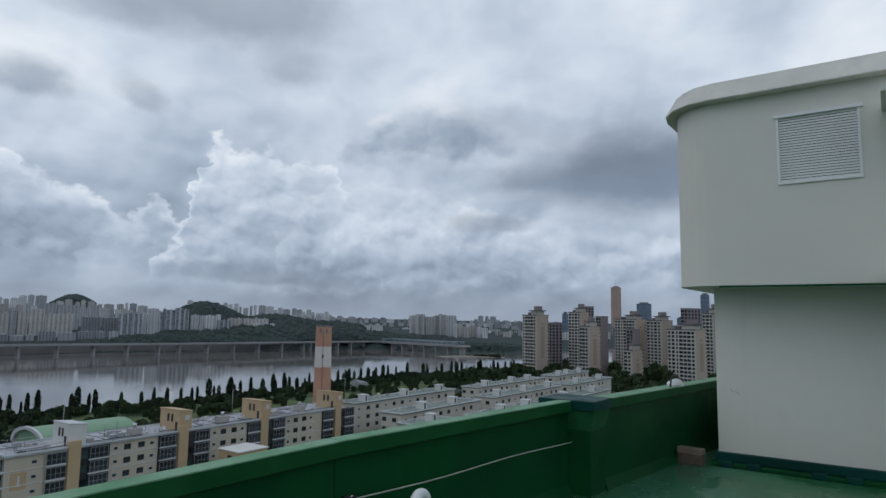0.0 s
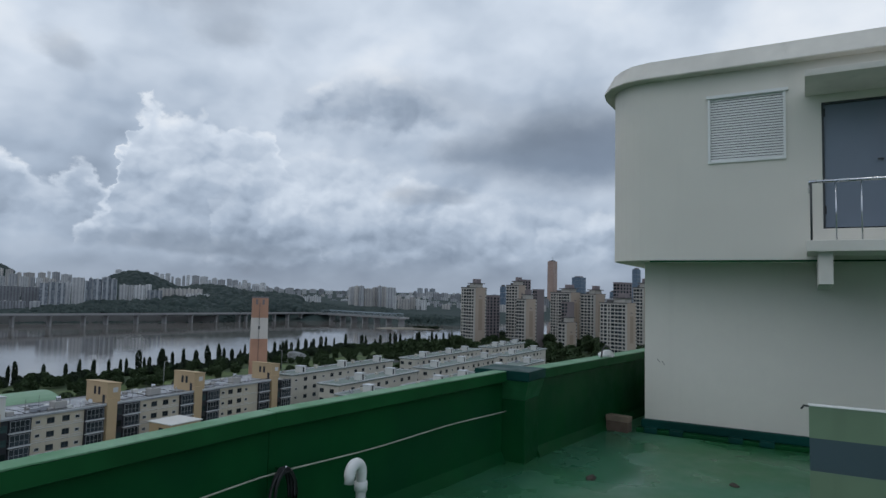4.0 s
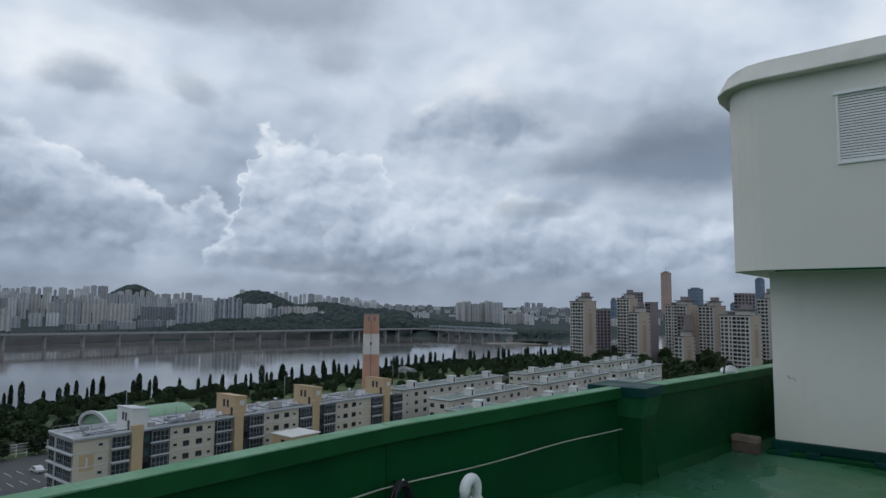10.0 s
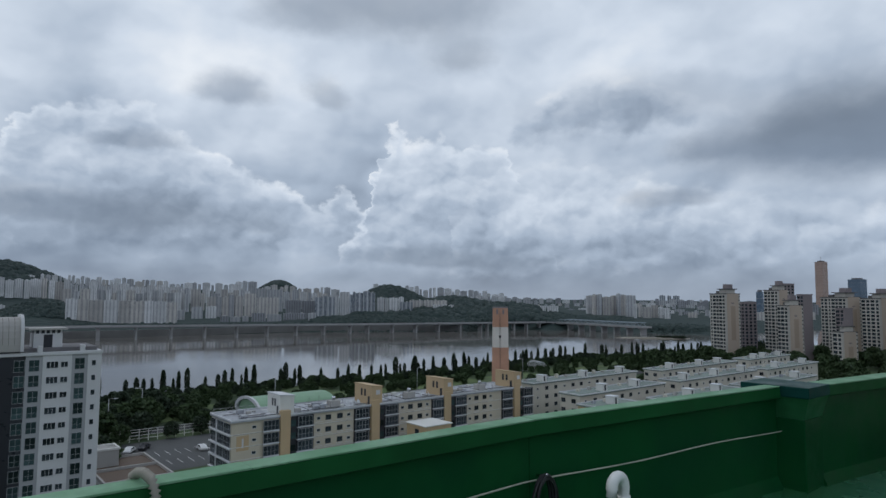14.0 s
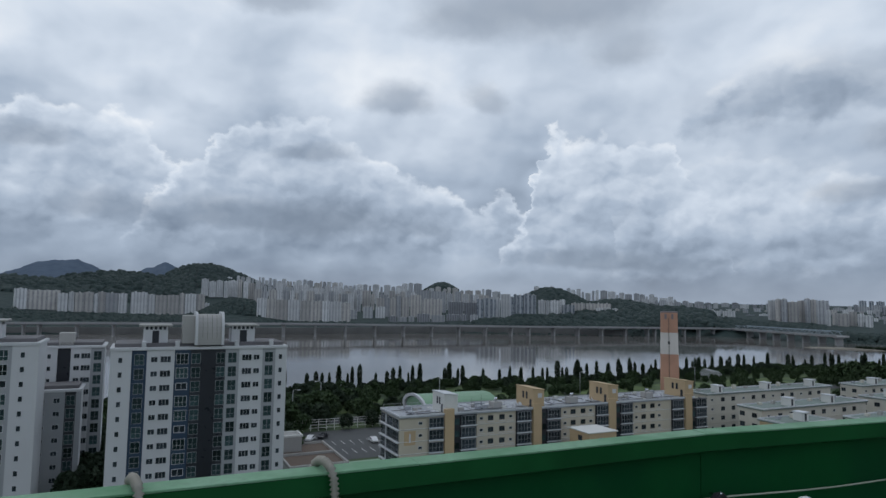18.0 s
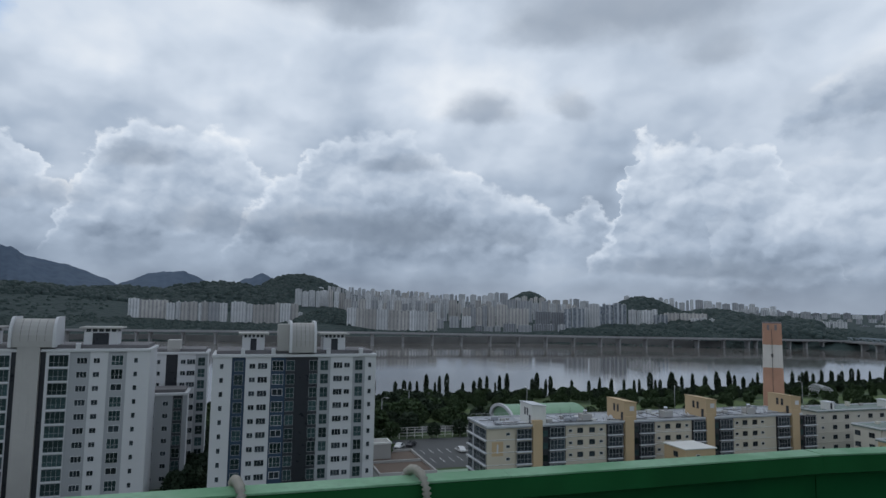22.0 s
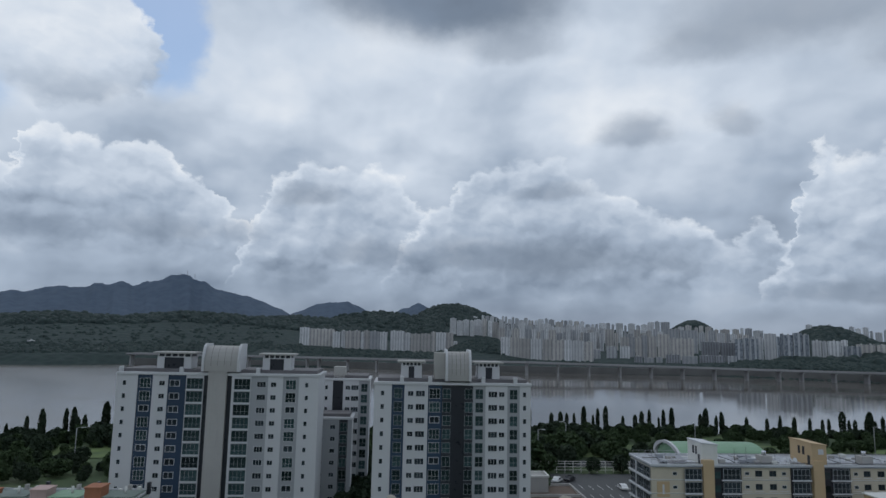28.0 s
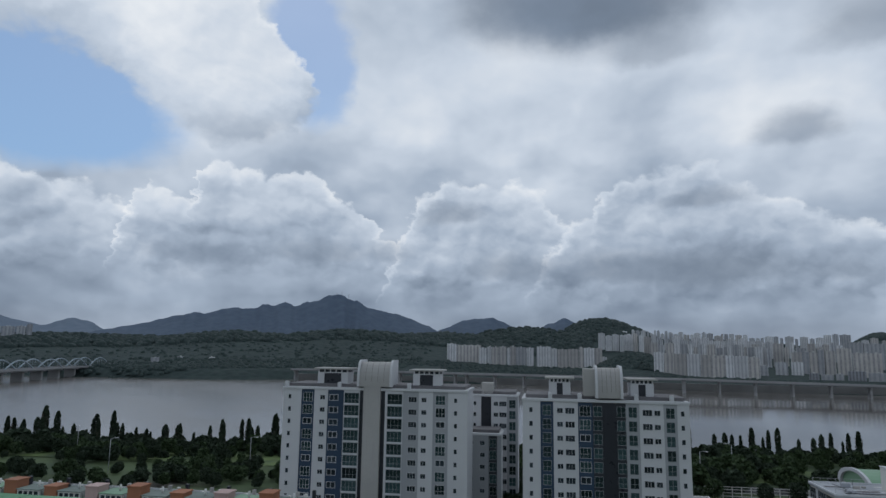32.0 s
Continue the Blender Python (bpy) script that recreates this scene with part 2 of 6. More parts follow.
# ---- materials ----
def surface(name, base, rough=0.7, vary=0.12, grain=0.6, stain=0.08, bump=0.0, metal=0.0, tint=None, per=0.0, spec=0.5, streak=0.0, wet=0.0):
    """A worn surface: base colour with grain and stains at two scales in metres; per: change from piece to piece."""
    m = bpy.data.materials.new(name)
    m.use_nodes = True
    N = Nodes(m.node_tree)
    co = N.add("ShaderNodeTexCoord").outputs["Object"]
    fine = N.noise(co, 1.0 / grain, 5.0, 0.6)
    big = N.noise(co, stain, 3.0, 0.55)
    dark = tuple(c * (1 - vary) for c in base)
    light = tuple(min(1, c * (1 + vary)) for c in base)
    col = N.mix(fine, (*dark, 1), (*light, 1))
    col = N.mix(N.span(big, 0.35, 0.7), col, (*(tint or tuple(c * (1 - 1.3 * vary) for c in base)), 1))
    if streak:
        sp = N.add("ShaderNodeMapping", {0: co, 3: (1.0, 1.0, 0.06)}).outputs[0]
        run = N.noise(sp, 2.2, 4.0, 0.6)
        col = N.mix(N.span(run, 0.55, 0.78, 0.0, streak), col, (*(c * 0.45 for c in base), 1))
    if per:
        rnd = N.add("ShaderNodeObjectInfo").outputs["Random"]
        col = N.mix(1.0, col, N.add("ShaderNodeCombineColor", {i: N.span(rnd, 0, 1, 1 - per, 1 + per, False) for i in range(3)}).outputs[0], "MULTIPLY")
    r = N.span(fine, 0.2, 0.8, max(0.02, rough - 0.12), min(1.0, rough + 0.12))
    if wet:
        r = N.mix(N.span(N.noise(co, 0.35, 4.0, 0.6), 0.45, 0.62, 0.0, wet), r, (0.12, 0.12, 0.12, 1))
    bs = N.add("ShaderNodeBsdfPrincipled", {"Base Color": col, "Roughness": r, "Metallic": metal, "Specular IOR Level": spec})
    if bump:
        b = N.add("ShaderNodeBump", {"Height": fine, "Strength": 0.6, "Distance": bump})
        N.put(bs.inputs["Normal"], b.outputs[0])
    N.add("ShaderNodeOutputMaterial", {"Surface": bs.outputs[0]})
    return m


def glass(name, base, rough=0.08, per=0.5):
    m = bpy.data.materials.new(name)
    m.use_nodes = True
    N = Nodes(m.node_tree)
    rnd = N.add("ShaderNodeObjectInfo").outputs["Random"]
    co = N.add("ShaderNodeTexCoord").outputs["Object"]
    k = N.math("MULTIPLY", N.span(rnd, 0, 1, 1 - per, 1 + per, False), N.span(N.noise(co, 0.7, 3), 0.3, 0.7, 0.7, 1.3))
    col = N.mix(1.0, (*base, 1), N.add("ShaderNodeCombineColor", {0: k, 1: k, 2: k}).outputs[0], "MULTIPLY")
    bs = N.add("ShaderNodeBsdfPrincipled", {"Base Color": col, "Roughness": rough, "Specular IOR Level": 0.28, "IOR": 1.5})
    N.add("ShaderNodeOutputMaterial", {"Surface": bs.outputs[0]})
    return m


def facade(name, wall, pane, bay=3.4, fill=0.42, rough=0.85, vary=0.14):
    """Far-off apartment walls: stacked balconies read as dark uprights, floors as faint lines."""
    m = bpy.data.materials.new(name)
    m.use_nodes = True
    N = Nodes(m.node_tree)
    co = N.add("ShaderNodeTexCoord").outputs["Object"]
    s = N.add("ShaderNodeSeparateXYZ", {0: co})
    nr = N.add("ShaderNodeSeparateXYZ", {0: N.add("ShaderNodeNewGeometry").outputs["Normal"]})
    rnd = N.math("FRACT", N.math("ADD", N.add("ShaderNodeObjectInfo").outputs["Random"], N.add("ShaderNodeNewGeometry").outputs["Random Per Island"]))
    along = N.math("ADD", N.math("ADD", s.outputs[0], s.outputs[1]), N.math("MULTIPLY", rnd, 9.0))
    fx = N.math("FRACT", N.math("DIVIDE", along, bay))
    wx = N.math("MULTIPLY", N.span(fx, 0.44 - fill / 2, 0.5 - fill / 2), N.span(fx, 0.56 + fill / 2, 0.5 + fill / 2))
    fz = N.math("FRACT", N.math("DIVIDE", s.outputs[2], 1.9))
    wz = N.span(N.math("ABSOLUTE", N.math("SUBTRACT", fz, 0.5)), 0.42, 0.3, 0.45, 1.0)
    side = N.math("LESS_THAN", N.math("ABSOLUTE", nr.outputs[2]), 0.5)
    patch = N.span(N.noise(co, 0.35, 2.0), 0.35, 0.6, 0.45, 1.0)
    win = N.math("MULTIPLY", N.math("MULTIPLY", N.math("MULTIPLY", wx, wz), side), patch)
    k = N.span(rnd, 0, 1, 1 - 1.6 * vary, 1 + vary, False)
    grain = N.math("MULTIPLY", k, N.span(N.noise(co, 0.08, 4), 0.3, 0.7, 0.88, 1.1))
    base = N.mix(1.0, (*wall, 1), N.add("ShaderNodeCombineColor", {0: grain, 1: grain, 2: grain}).outputs[0], "MULTIPLY")
    col = N.mix(win, base, (*pane, 1))
    bs = N.add("ShaderNodeBsdfPrincipled", {"Base Color": col, "Roughness": N.span(win, 0, 1, rough, 0.4, False)})
    N.add("ShaderNodeOutputMaterial", {"Surface": bs.outputs[0]})
    return m


def water_material():
    m = bpy.data.materials.new("river_water")
    m.use_nodes = True
    N = Nodes(m.node_tree)
    co = N.add("ShaderNodeTexCoord").outputs["Object"]
    small = N.noise(co, 0.9, 3.0, 0.6)
    broad = N.noise(N.add("ShaderNodeMapping", {0: co, 3: (0.35, 1.0, 1.0)}).outputs[0], 0.012, 4.0, 0.55)
    col = N.mix(broad, (0.125, 0.115, 0.105, 1), (0.165, 0.152, 0.14, 1))
    # calm under the far bank's city, ruffled by wind in the open western reach
    x, y, _ = N.add("ShaderNodeSeparateXYZ", {0: co}).outputs
    reach = N.math("SUBTRACT", N.math("MULTIPLY", x, -1.0), N.math("MULTIPLY", y, 0.8))
    windy = N.span(N.math("ADD", reach, N.math("MULTIPLY", broad, 240.0)), 300.0, 560.0)
    bmp = N.add("ShaderNodeBump", {"Height": small, "Strength": N.span(windy, 0, 1, 0.15, 0.32, False), "Distance": 0.06})
    bs = N.add("ShaderNodeBsdfPrincipled", {"Base Color": col, "Roughness": N.math("ADD", N.span(broad, 0.35, 0.65, 0.03, 0.09), N.math("MULTIPLY", windy, 0.14)),
                                            "IOR": 1.33, "Normal": bmp.outputs[0]})
    N.add("ShaderNodeOutputMaterial", {"Surface": bs.outputs[0]})
    return m


def leaf_material(name, a, b, rough=0.75):
    m = bpy.data.materials.new(name)
    m.use_nodes = True
    N = Nodes(m.node_tree)
    isl = N.add("ShaderNodeNewGeometry").outputs["Random Per Island"]
    rnd = N.add("ShaderNodeObjectInfo").outputs["Random"]
    f = N.math("ADD", N.math("MULTIPLY", isl, 0.6), N.math("MULTIPLY", rnd, 0.4))
    bs = N.add("ShaderNodeBsdfPrincipled", {"Base Color": N.mix(f, (*a, 1), (*b, 1)), "Roughness": rough, "Specular IOR Level": 0.25})
    N.add("ShaderNodeOutputMaterial", {"Surface": bs.outputs[0]})
    return m


def ground_material():
    m = bpy.data.materials.new("ground_cover")
    m.use_nodes = True
    N = Nodes(m.node_tree)
    co = N.add("ShaderNodeTexCoord").outputs["Object"]
    n1 = N.noise(co, 0.03, 6.0, 0.6)
    n2 = N.noise(co, 0.3, 4.0, 0.6)
    col = N.mix(N.span(n1, 0.35, 0.65), (0.030, 0.060, 0.020, 1), (0.075, 0.12, 0.035, 1))
    col = N.mix(N.math("MULTIPLY", n2, 0.6), col, (0.035, 0.05, 0.025, 1))
    col = N.mix(N.span(N.noise(co, 0.011, 3), 0.62, 0.7), col, (0.12, 0.11, 0.09, 1))
    bs = N.add("ShaderNodeBsdfPrincipled", {"Base Color": col, "Roughness": 0.9})
    N.add("ShaderNodeOutputMaterial", {"Surface": bs.outputs[0]})
    return m


def wood_cover(name, a, b, scale):
    """Closed forest seen from far off."""
    m = bpy.data.materials.new(name)
    m.use_nodes = True
    N = Nodes(m.node_tree)
    co = N.add("ShaderNodeTexCoord").outputs["Object"]
    crowns = N.add("ShaderNodeTexVoronoi", {"Vector": co, "Scale": scale}).outputs["Distance"]
    broad = N.noise(co, scale * 0.06, 5.0, 0.6)
    f = N.math("ADD", N.math("MULTIPLY", crowns, 0.5), N.math("MULTIPLY", broad, 0.7))
    col = N.mix(N.span(f, 0.3, 1.0), (*b, 1), (*a, 1))
    bmp = N.add("ShaderNodeBump", {"Height": crowns, "Strength": 0.45, "Distance": 4.0}, invert=True)
    bs = N.add("ShaderNodeBsdfPrincipled", {"Base Color": col, "Roughness": 0.9, "Specular IOR Level": 0.2, "Normal": bmp.outputs[0]})
    N.add("ShaderNodeOutputMaterial", {"Surface": bs.outputs[0]})
    return m


M = {
    "roof_green": surface("roof_green", (0.030, 0.14, 0.055), 0.42, 0.3, 0.5, 0.5, 0.002, tint=(0.05, 0.17, 0.10), wet=0.8),
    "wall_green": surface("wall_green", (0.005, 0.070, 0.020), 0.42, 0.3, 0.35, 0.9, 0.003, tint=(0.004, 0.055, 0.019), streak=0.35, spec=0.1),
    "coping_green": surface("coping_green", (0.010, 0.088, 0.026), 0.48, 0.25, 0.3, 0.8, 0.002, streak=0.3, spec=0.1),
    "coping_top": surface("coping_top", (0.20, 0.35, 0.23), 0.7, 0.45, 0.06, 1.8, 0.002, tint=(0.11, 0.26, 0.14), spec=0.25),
    # lighter green stands in for the pale sheen reflected off the neck
    "neck_green_sheen": surface("neck_green_sheen", (0.03, 0.15, 0.065), 0.4, 0.35, 0.2, 1.4, 0.002, tint=(0.012, 0.09, 0.03), spec=0.3),
    "teal": surface("teal", (0.005, 0.062, 0.052), 0.5, 0.3, 0.3, 0.9, 0.002, spec=0.12),
    "pale_green": surface("pale_green", (0.16, 0.24, 0.15), 0.6, 0.15, 0.4, 0.9, 0.002, streak=0.3),
    "slate": surface("slate", (0.05, 0.085, 0.10), 0.6, 0.15, 0.4, 0.9, 0.001),
    "house_white": surface("house_white", (0.735, 0.71, 0.64), 0.8, 0.05, 0.25, 0.35, 0.002, streak=0.10),
    "house_cap": surface("house_cap", (0.70, 0.68, 0.62), 0.8, 0.12, 0.2, 0.7, 0.004, streak=0.3),
    "steel_door": surface("steel_door", (0.17, 0.21, 0.27), 0.45, 0.08, 0.5, 0.8, 0.0),
    "chrome": surface("chrome", (0.6, 0.62, 0.65), 0.25, 0.05, 0.3, 1.0, metal=1.0),
    "pvc": surface("pvc", (0.70, 0.71, 0.70), 0.4, 0.06, 0.1, 2.0),
    "black_rubber": surface("black_rubber", (0.012, 0.012, 0.014), 0.5, 0.3, 0.1, 2.0),
    "rope": surface("rope", (0.5, 0.5, 0.42), 0.8, 0.2, 0.05, 2.0),
    "conduit": surface("conduit", (0.36, 0.34, 0.29), 0.6, 0.2, 0.05, 2.0),
    "brick_old": surface("brick_old", (0.14, 0.10, 0.075), 0.85, 0.25, 0.05, 4.0, 0.003),
    "brick_pale": surface("brick_pale", (0.25, 0.19, 0.14), 0.85, 0.25, 0.05, 4.0, 0.003),
    "rust": surface("rust", (0.05, 0.04, 0.03), 0.8, 0.3, 0.05, 4.0),
    "louver": surface("louver", (0.80, 0.81, 0.79), 0.5, 0.06, 0.2, 1.0),
    "dark_void": surface("dark_void", (0.02, 0.022, 0.024), 0.9, 0.2, 0.5, 1.0),
    "apt_white": surface("apt_white", (0.55, 0.555, 0.565), 0.8, 0.05, 1.2, 0.06, streak=0.10),
    "apt_grey": surface("apt_grey", (0.34, 0.352, 0.365), 0.8, 0.07, 1.2, 0.06, streak=0.1),
    "apt_navy": surface("apt_navy", (0.018, 0.042, 0.082), 0.6, 0.12, 1.0, 0.1),
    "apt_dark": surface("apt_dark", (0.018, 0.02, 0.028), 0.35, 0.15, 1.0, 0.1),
    "concrete": surface("concrete", (0.40, 0.39, 0.37), 0.85, 0.1, 0.8, 0.08, streak=0.2),
    "shingle": surface("shingle", (0.14, 0.135, 0.14), 0.8, 0.15, 0.8, 0.2),
    "frame_white": surface("frame_white", (0.58, 0.59, 0.61), 0.5, 0.05, 0.8, 0.2, per=0.06),
    "frame_grey": surface("frame_grey", (0.30, 0.32, 0.34), 0.5, 0.1, 0.8, 0.2),
    "frame_dark": surface("frame_dark", (0.05, 0.055, 0.06), 0.5, 0.1, 0.8, 0.2),
    "pane": glass("pane", (0.030, 0.038, 0.045)),
    "pane_green": glass("pane_green", (0.030, 0.050, 0.052), per=0.7),
    "blk_cream": surface("blk_cream", (0.54, 0.485, 0.385), 0.85, 0.07, 0.8, 0.1, streak=0.16),
    "blk_ochre": surface("blk_ochre", (0.51, 0.375, 0.225), 0.85, 0.08, 0.8, 0.1, streak=0.14),
    "blk_roof": surface("blk_roof", (0.25, 0.265, 0.29), 0.55, 0.3, 1.2, 0.16, tint=(0.42, 0.44, 0.47), wet=0.5),
    "blk_white": surface("blk_white", (0.64, 0.64, 0.61), 0.85, 0.06, 0.8, 0.1, streak=0.16),
    "roof_teal": surface("roof_teal", (0.17, 0.215, 0.19), 0.7, 0.2, 1.5, 0.1),
    "gym_green": surface("gym_green", (0.20, 0.34, 0.22), 0.6, 0.08, 1.5, 0.1),
    "chim_red": surface("chim_red", (0.52, 0.29, 0.20), 0.85, 0.12, 0.9, 0.15, streak=0.35),
    "chim_white": surface("chim_white", (0.66, 0.62, 0.58), 0.85, 0.08, 0.9, 0.15, streak=0.3),
    "rt_cream": surface("rt_cream", (0.48, 0.455, 0.415), 0.85, 0.06, 1.5, 0.05, per=0.05),
    "rt_stripe": surface("rt_stripe", (0.37, 0.29, 0.225), 0.85, 0.06, 1.5, 0.05),
    "bronze_band": surface("bronze_band", (0.27, 0.195, 0.155), 0.4, 0.1, 4.0, 0.02),
    "slab_cream": surface("slab_cream", (0.56, 0.53, 0.46), 0.85, 0.1, 0.8, 0.1, streak=0.3),
    "rt_tan": surface("rt_tan", (0.46, 0.375, 0.305), 0.85, 0.06, 1.5, 0.05),
    "rt_mauve": surface("rt_mauve", (0.23, 0.195, 0.20), 0.85, 0.06, 1.5, 0.05),
    "asphalt": surface("asphalt", (0.075, 0.078, 0.08), 0.85, 0.15, 0.6, 0.05),
    "road_line": surface("road_line", (0.6, 0.6, 0.58), 0.8, 0.1, 0.6, 0.3),
    "grass": surface("grass", (0.105, 0.155, 0.045), 0.9, 0.5, 2.5, 0.06, tint=(0.035, 0.062, 0.024)),
    "bark": surface("bark", (0.09, 0.07, 0.05), 0.9, 0.25, 0.2, 1.0),
    "orange": surface("orange", (0.36, 0.15, 0.08), 0.8, 0.12, 0.7, 0.2, streak=0.2),
    "pink": surface("pink", (0.50, 0.36, 0.33), 0.8, 0.1, 0.7, 0.2, streak=0.2),
    "deck": surface("deck", (0.32, 0.32, 0.32), 0.85, 0.1, 3.0, 0.02, streak=0.15),
    "deck_dark": surface("deck_dark", (0.16, 0.16, 0.165), 0.85, 0.1, 3.0, 0.02),
    "car_white": surface("car_white", (0.7, 0.7, 0.7), 0.25, 0.03, 1, 1),
    "car_dark": surface("car_dark", (0.03, 0.03, 0.035), 0.25, 0.03, 1, 1),
    "tyre": surface("tyre", (0.02, 0.02, 0.02), 0.8, 0.1, 0.3, 1),
    "bronze_glass": surface("bronze_glass", (0.42, 0.30, 0.25), 0.3, 0.12, 4.0, 0.02),
    "blue_glass": surface("blue_glass", (0.12, 0.17, 0.23), 0.25, 0.12, 4.0, 0.02),
    "lamp_post": surface("lamp_post", (0.35, 0.36, 0.37), 0.5, 0.1, 1, 1),
    "bridge_blue": surface("bridge_blue", (0.30, 0.36, 0.40), 0.6, 0.1, 3, 0.02),
    "shoal": surface("shoal", (0.22, 0.20, 0.16), 0.9, 0.2, 3.0, 0.02),
    "poplar": leaf_material("poplar", (0.018, 0.032, 0.019), (0.036, 0.056, 0.030)),
    "leaves": leaf_material("leaves", (0.026, 0.048, 0.022), (0.062, 0.096, 0.036)),
    "leaves_dark": leaf_material("leaves_dark", (0.017, 0.032, 0.017), (0.038, 0.062, 0.026)),
    # haze before the far woods is put into the colour as lighter blue-green
    "far_leaves_hazed": leaf_material("far_leaves_hazed", (0.030, 0.047, 0.046), (0.046, 0.068, 0.062)),
    "ground": ground_material(),
    "water": water_material(),
    # the wooded hills carry the same haze in their base colours
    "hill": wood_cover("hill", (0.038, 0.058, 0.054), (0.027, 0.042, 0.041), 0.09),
    # haze over the ridges is mixed into both base colours as blue
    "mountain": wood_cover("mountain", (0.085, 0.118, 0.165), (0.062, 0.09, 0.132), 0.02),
    "mountain_hazed": wood_cover("mountain_hazed", (0.15, 0.19, 0.245), (0.12, 0.16, 0.21), 0.02),
    # first three wall colours have a slight blue-grey of distance haze mixed in
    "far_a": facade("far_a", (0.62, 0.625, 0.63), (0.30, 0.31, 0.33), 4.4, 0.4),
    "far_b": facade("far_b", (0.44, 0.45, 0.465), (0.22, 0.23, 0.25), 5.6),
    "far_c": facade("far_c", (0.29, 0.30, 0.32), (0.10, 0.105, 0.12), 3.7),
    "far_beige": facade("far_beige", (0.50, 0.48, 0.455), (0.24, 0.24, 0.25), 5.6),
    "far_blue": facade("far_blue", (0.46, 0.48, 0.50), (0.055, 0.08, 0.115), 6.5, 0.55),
}


# ---- geometry helpers ----
def G(u, w, z=0.0):
    """The town's grid: u runs along the roof's parapet, w to the river."""
    return Vector((0.5878 * u - 0.8090 * w, 0.8090 * u + 0.5878 * w, z))


def UW(x, y):
    return 0.5878 * x + 0.8090 * y, -0.8090 * x + 0.5878 * y


def polar(az, d, z=0.0):
    """A place at azimuth az (to the left) and d metres from the camera."""
    return Vector((-math.sin(radians(az)) * d, math.cos(radians(az)) * d, z))


def bx(bm, x0, x1, y0, y1, z0, z1):
    v = [bm.verts.new(p) for p in ((x0, y0, z0), (x1, y0, z0), (x1, y1, z0), (x0, y1, z0),
                                   (x0, y0, z1), (x1, y0, z1), (x1, y1, z1), (x0, y1, z1))]
    for f in ((0, 3, 2, 1), (4, 5, 6, 7), (0, 1, 5, 4), (1, 2, 6, 5), (2, 3, 7, 6), (3, 0, 4, 7)):
        bm.faces.new([v[i] for i in f])
    return bm


def block(*boxes, bevel=0.0):
    bm = bmesh.new()
    for b in boxes:
        bx(bm, *b)
    if bevel:
        bmesh.ops.bevel(bm, geom=list(bm.edges), offset=bevel, segments=2, affect="EDGES", profile=0.6)
    return bm


def prism(outline, z0, z1, bevel=0.0):
    """An outline in plan, raised from z0 to z1."""
    bm = bmesh.new()
    lo = [bm.verts.new((x, y, z0)) for x, y in outline]
    hi = [bm.verts.new((x, y, z1)) for x, y in outline]
    n = len(outline)
    bm.faces.new(lo[::-1])
    bm.faces.new(hi)
    for i in range(n):
        bm.faces.new((lo[i], lo[(i + 1) % n], hi[(i + 1) % n], hi[i]))
    bmesh.ops.recalc_face_normals(bm, faces=bm.faces)
    if bevel:
        bmesh.ops.bevel(bm, geom=[e for e in bm.edges if abs(e.verts[0].co.z - e.verts[1].co.z) < 1e-6], offset=bevel,
                        segments=2, affect="EDGES", profile=0.6)
    return bm


def profile_bar(section, x0, x1):
    """A section in (y, z), drawn along x."""
    bm = bmesh.new()
    a = [bm.verts.new((x0, y, z)) for y, z in section]
    b = [bm.verts.new((x1, y, z)) for y, z in section]
    n = len(section)
    bm.faces.new(a)
    bm.faces.new(b[::-1])
    for i in range(n):
        bm.faces.new((a[i], b[i], b[(i + 1) % n], a[(i + 1) % n]))
    bmesh.ops.recalc_face_normals(bm, faces=bm.faces)
    return bm


def tube(points, r, sides=8, ribs=0.0):
    """A round tube through the points; ribs: depth of rings along it."""
    bm = bmesh.new()
    pts = [Vector(p) for p in points]
    last = None
    for i, p in enumerate(pts):
        d = (pts[min(i + 1, len(pts) - 1)] - pts[max(i - 1, 0)]).normalized()
        q = d.to_track_quat("Z", "Y")
        rr = r - (ribs if i % 2 else 0.0)
        ring = [bm.verts.new(p + q @ Vector((rr * math.cos(6.28319 * k / sides), rr * math.sin(6.28319 * k / sides), 0))) for k in range(sides)]
        if last:
            for k in range(sides):
                bm.faces.new((last[k], last[(k + 1) % sides], ring[(k + 1) % sides], ring[k])).smooth = True
        else:
            bm.faces.new(ring[::-1])
        last = ring
    bm.faces.new(last)
    return bm


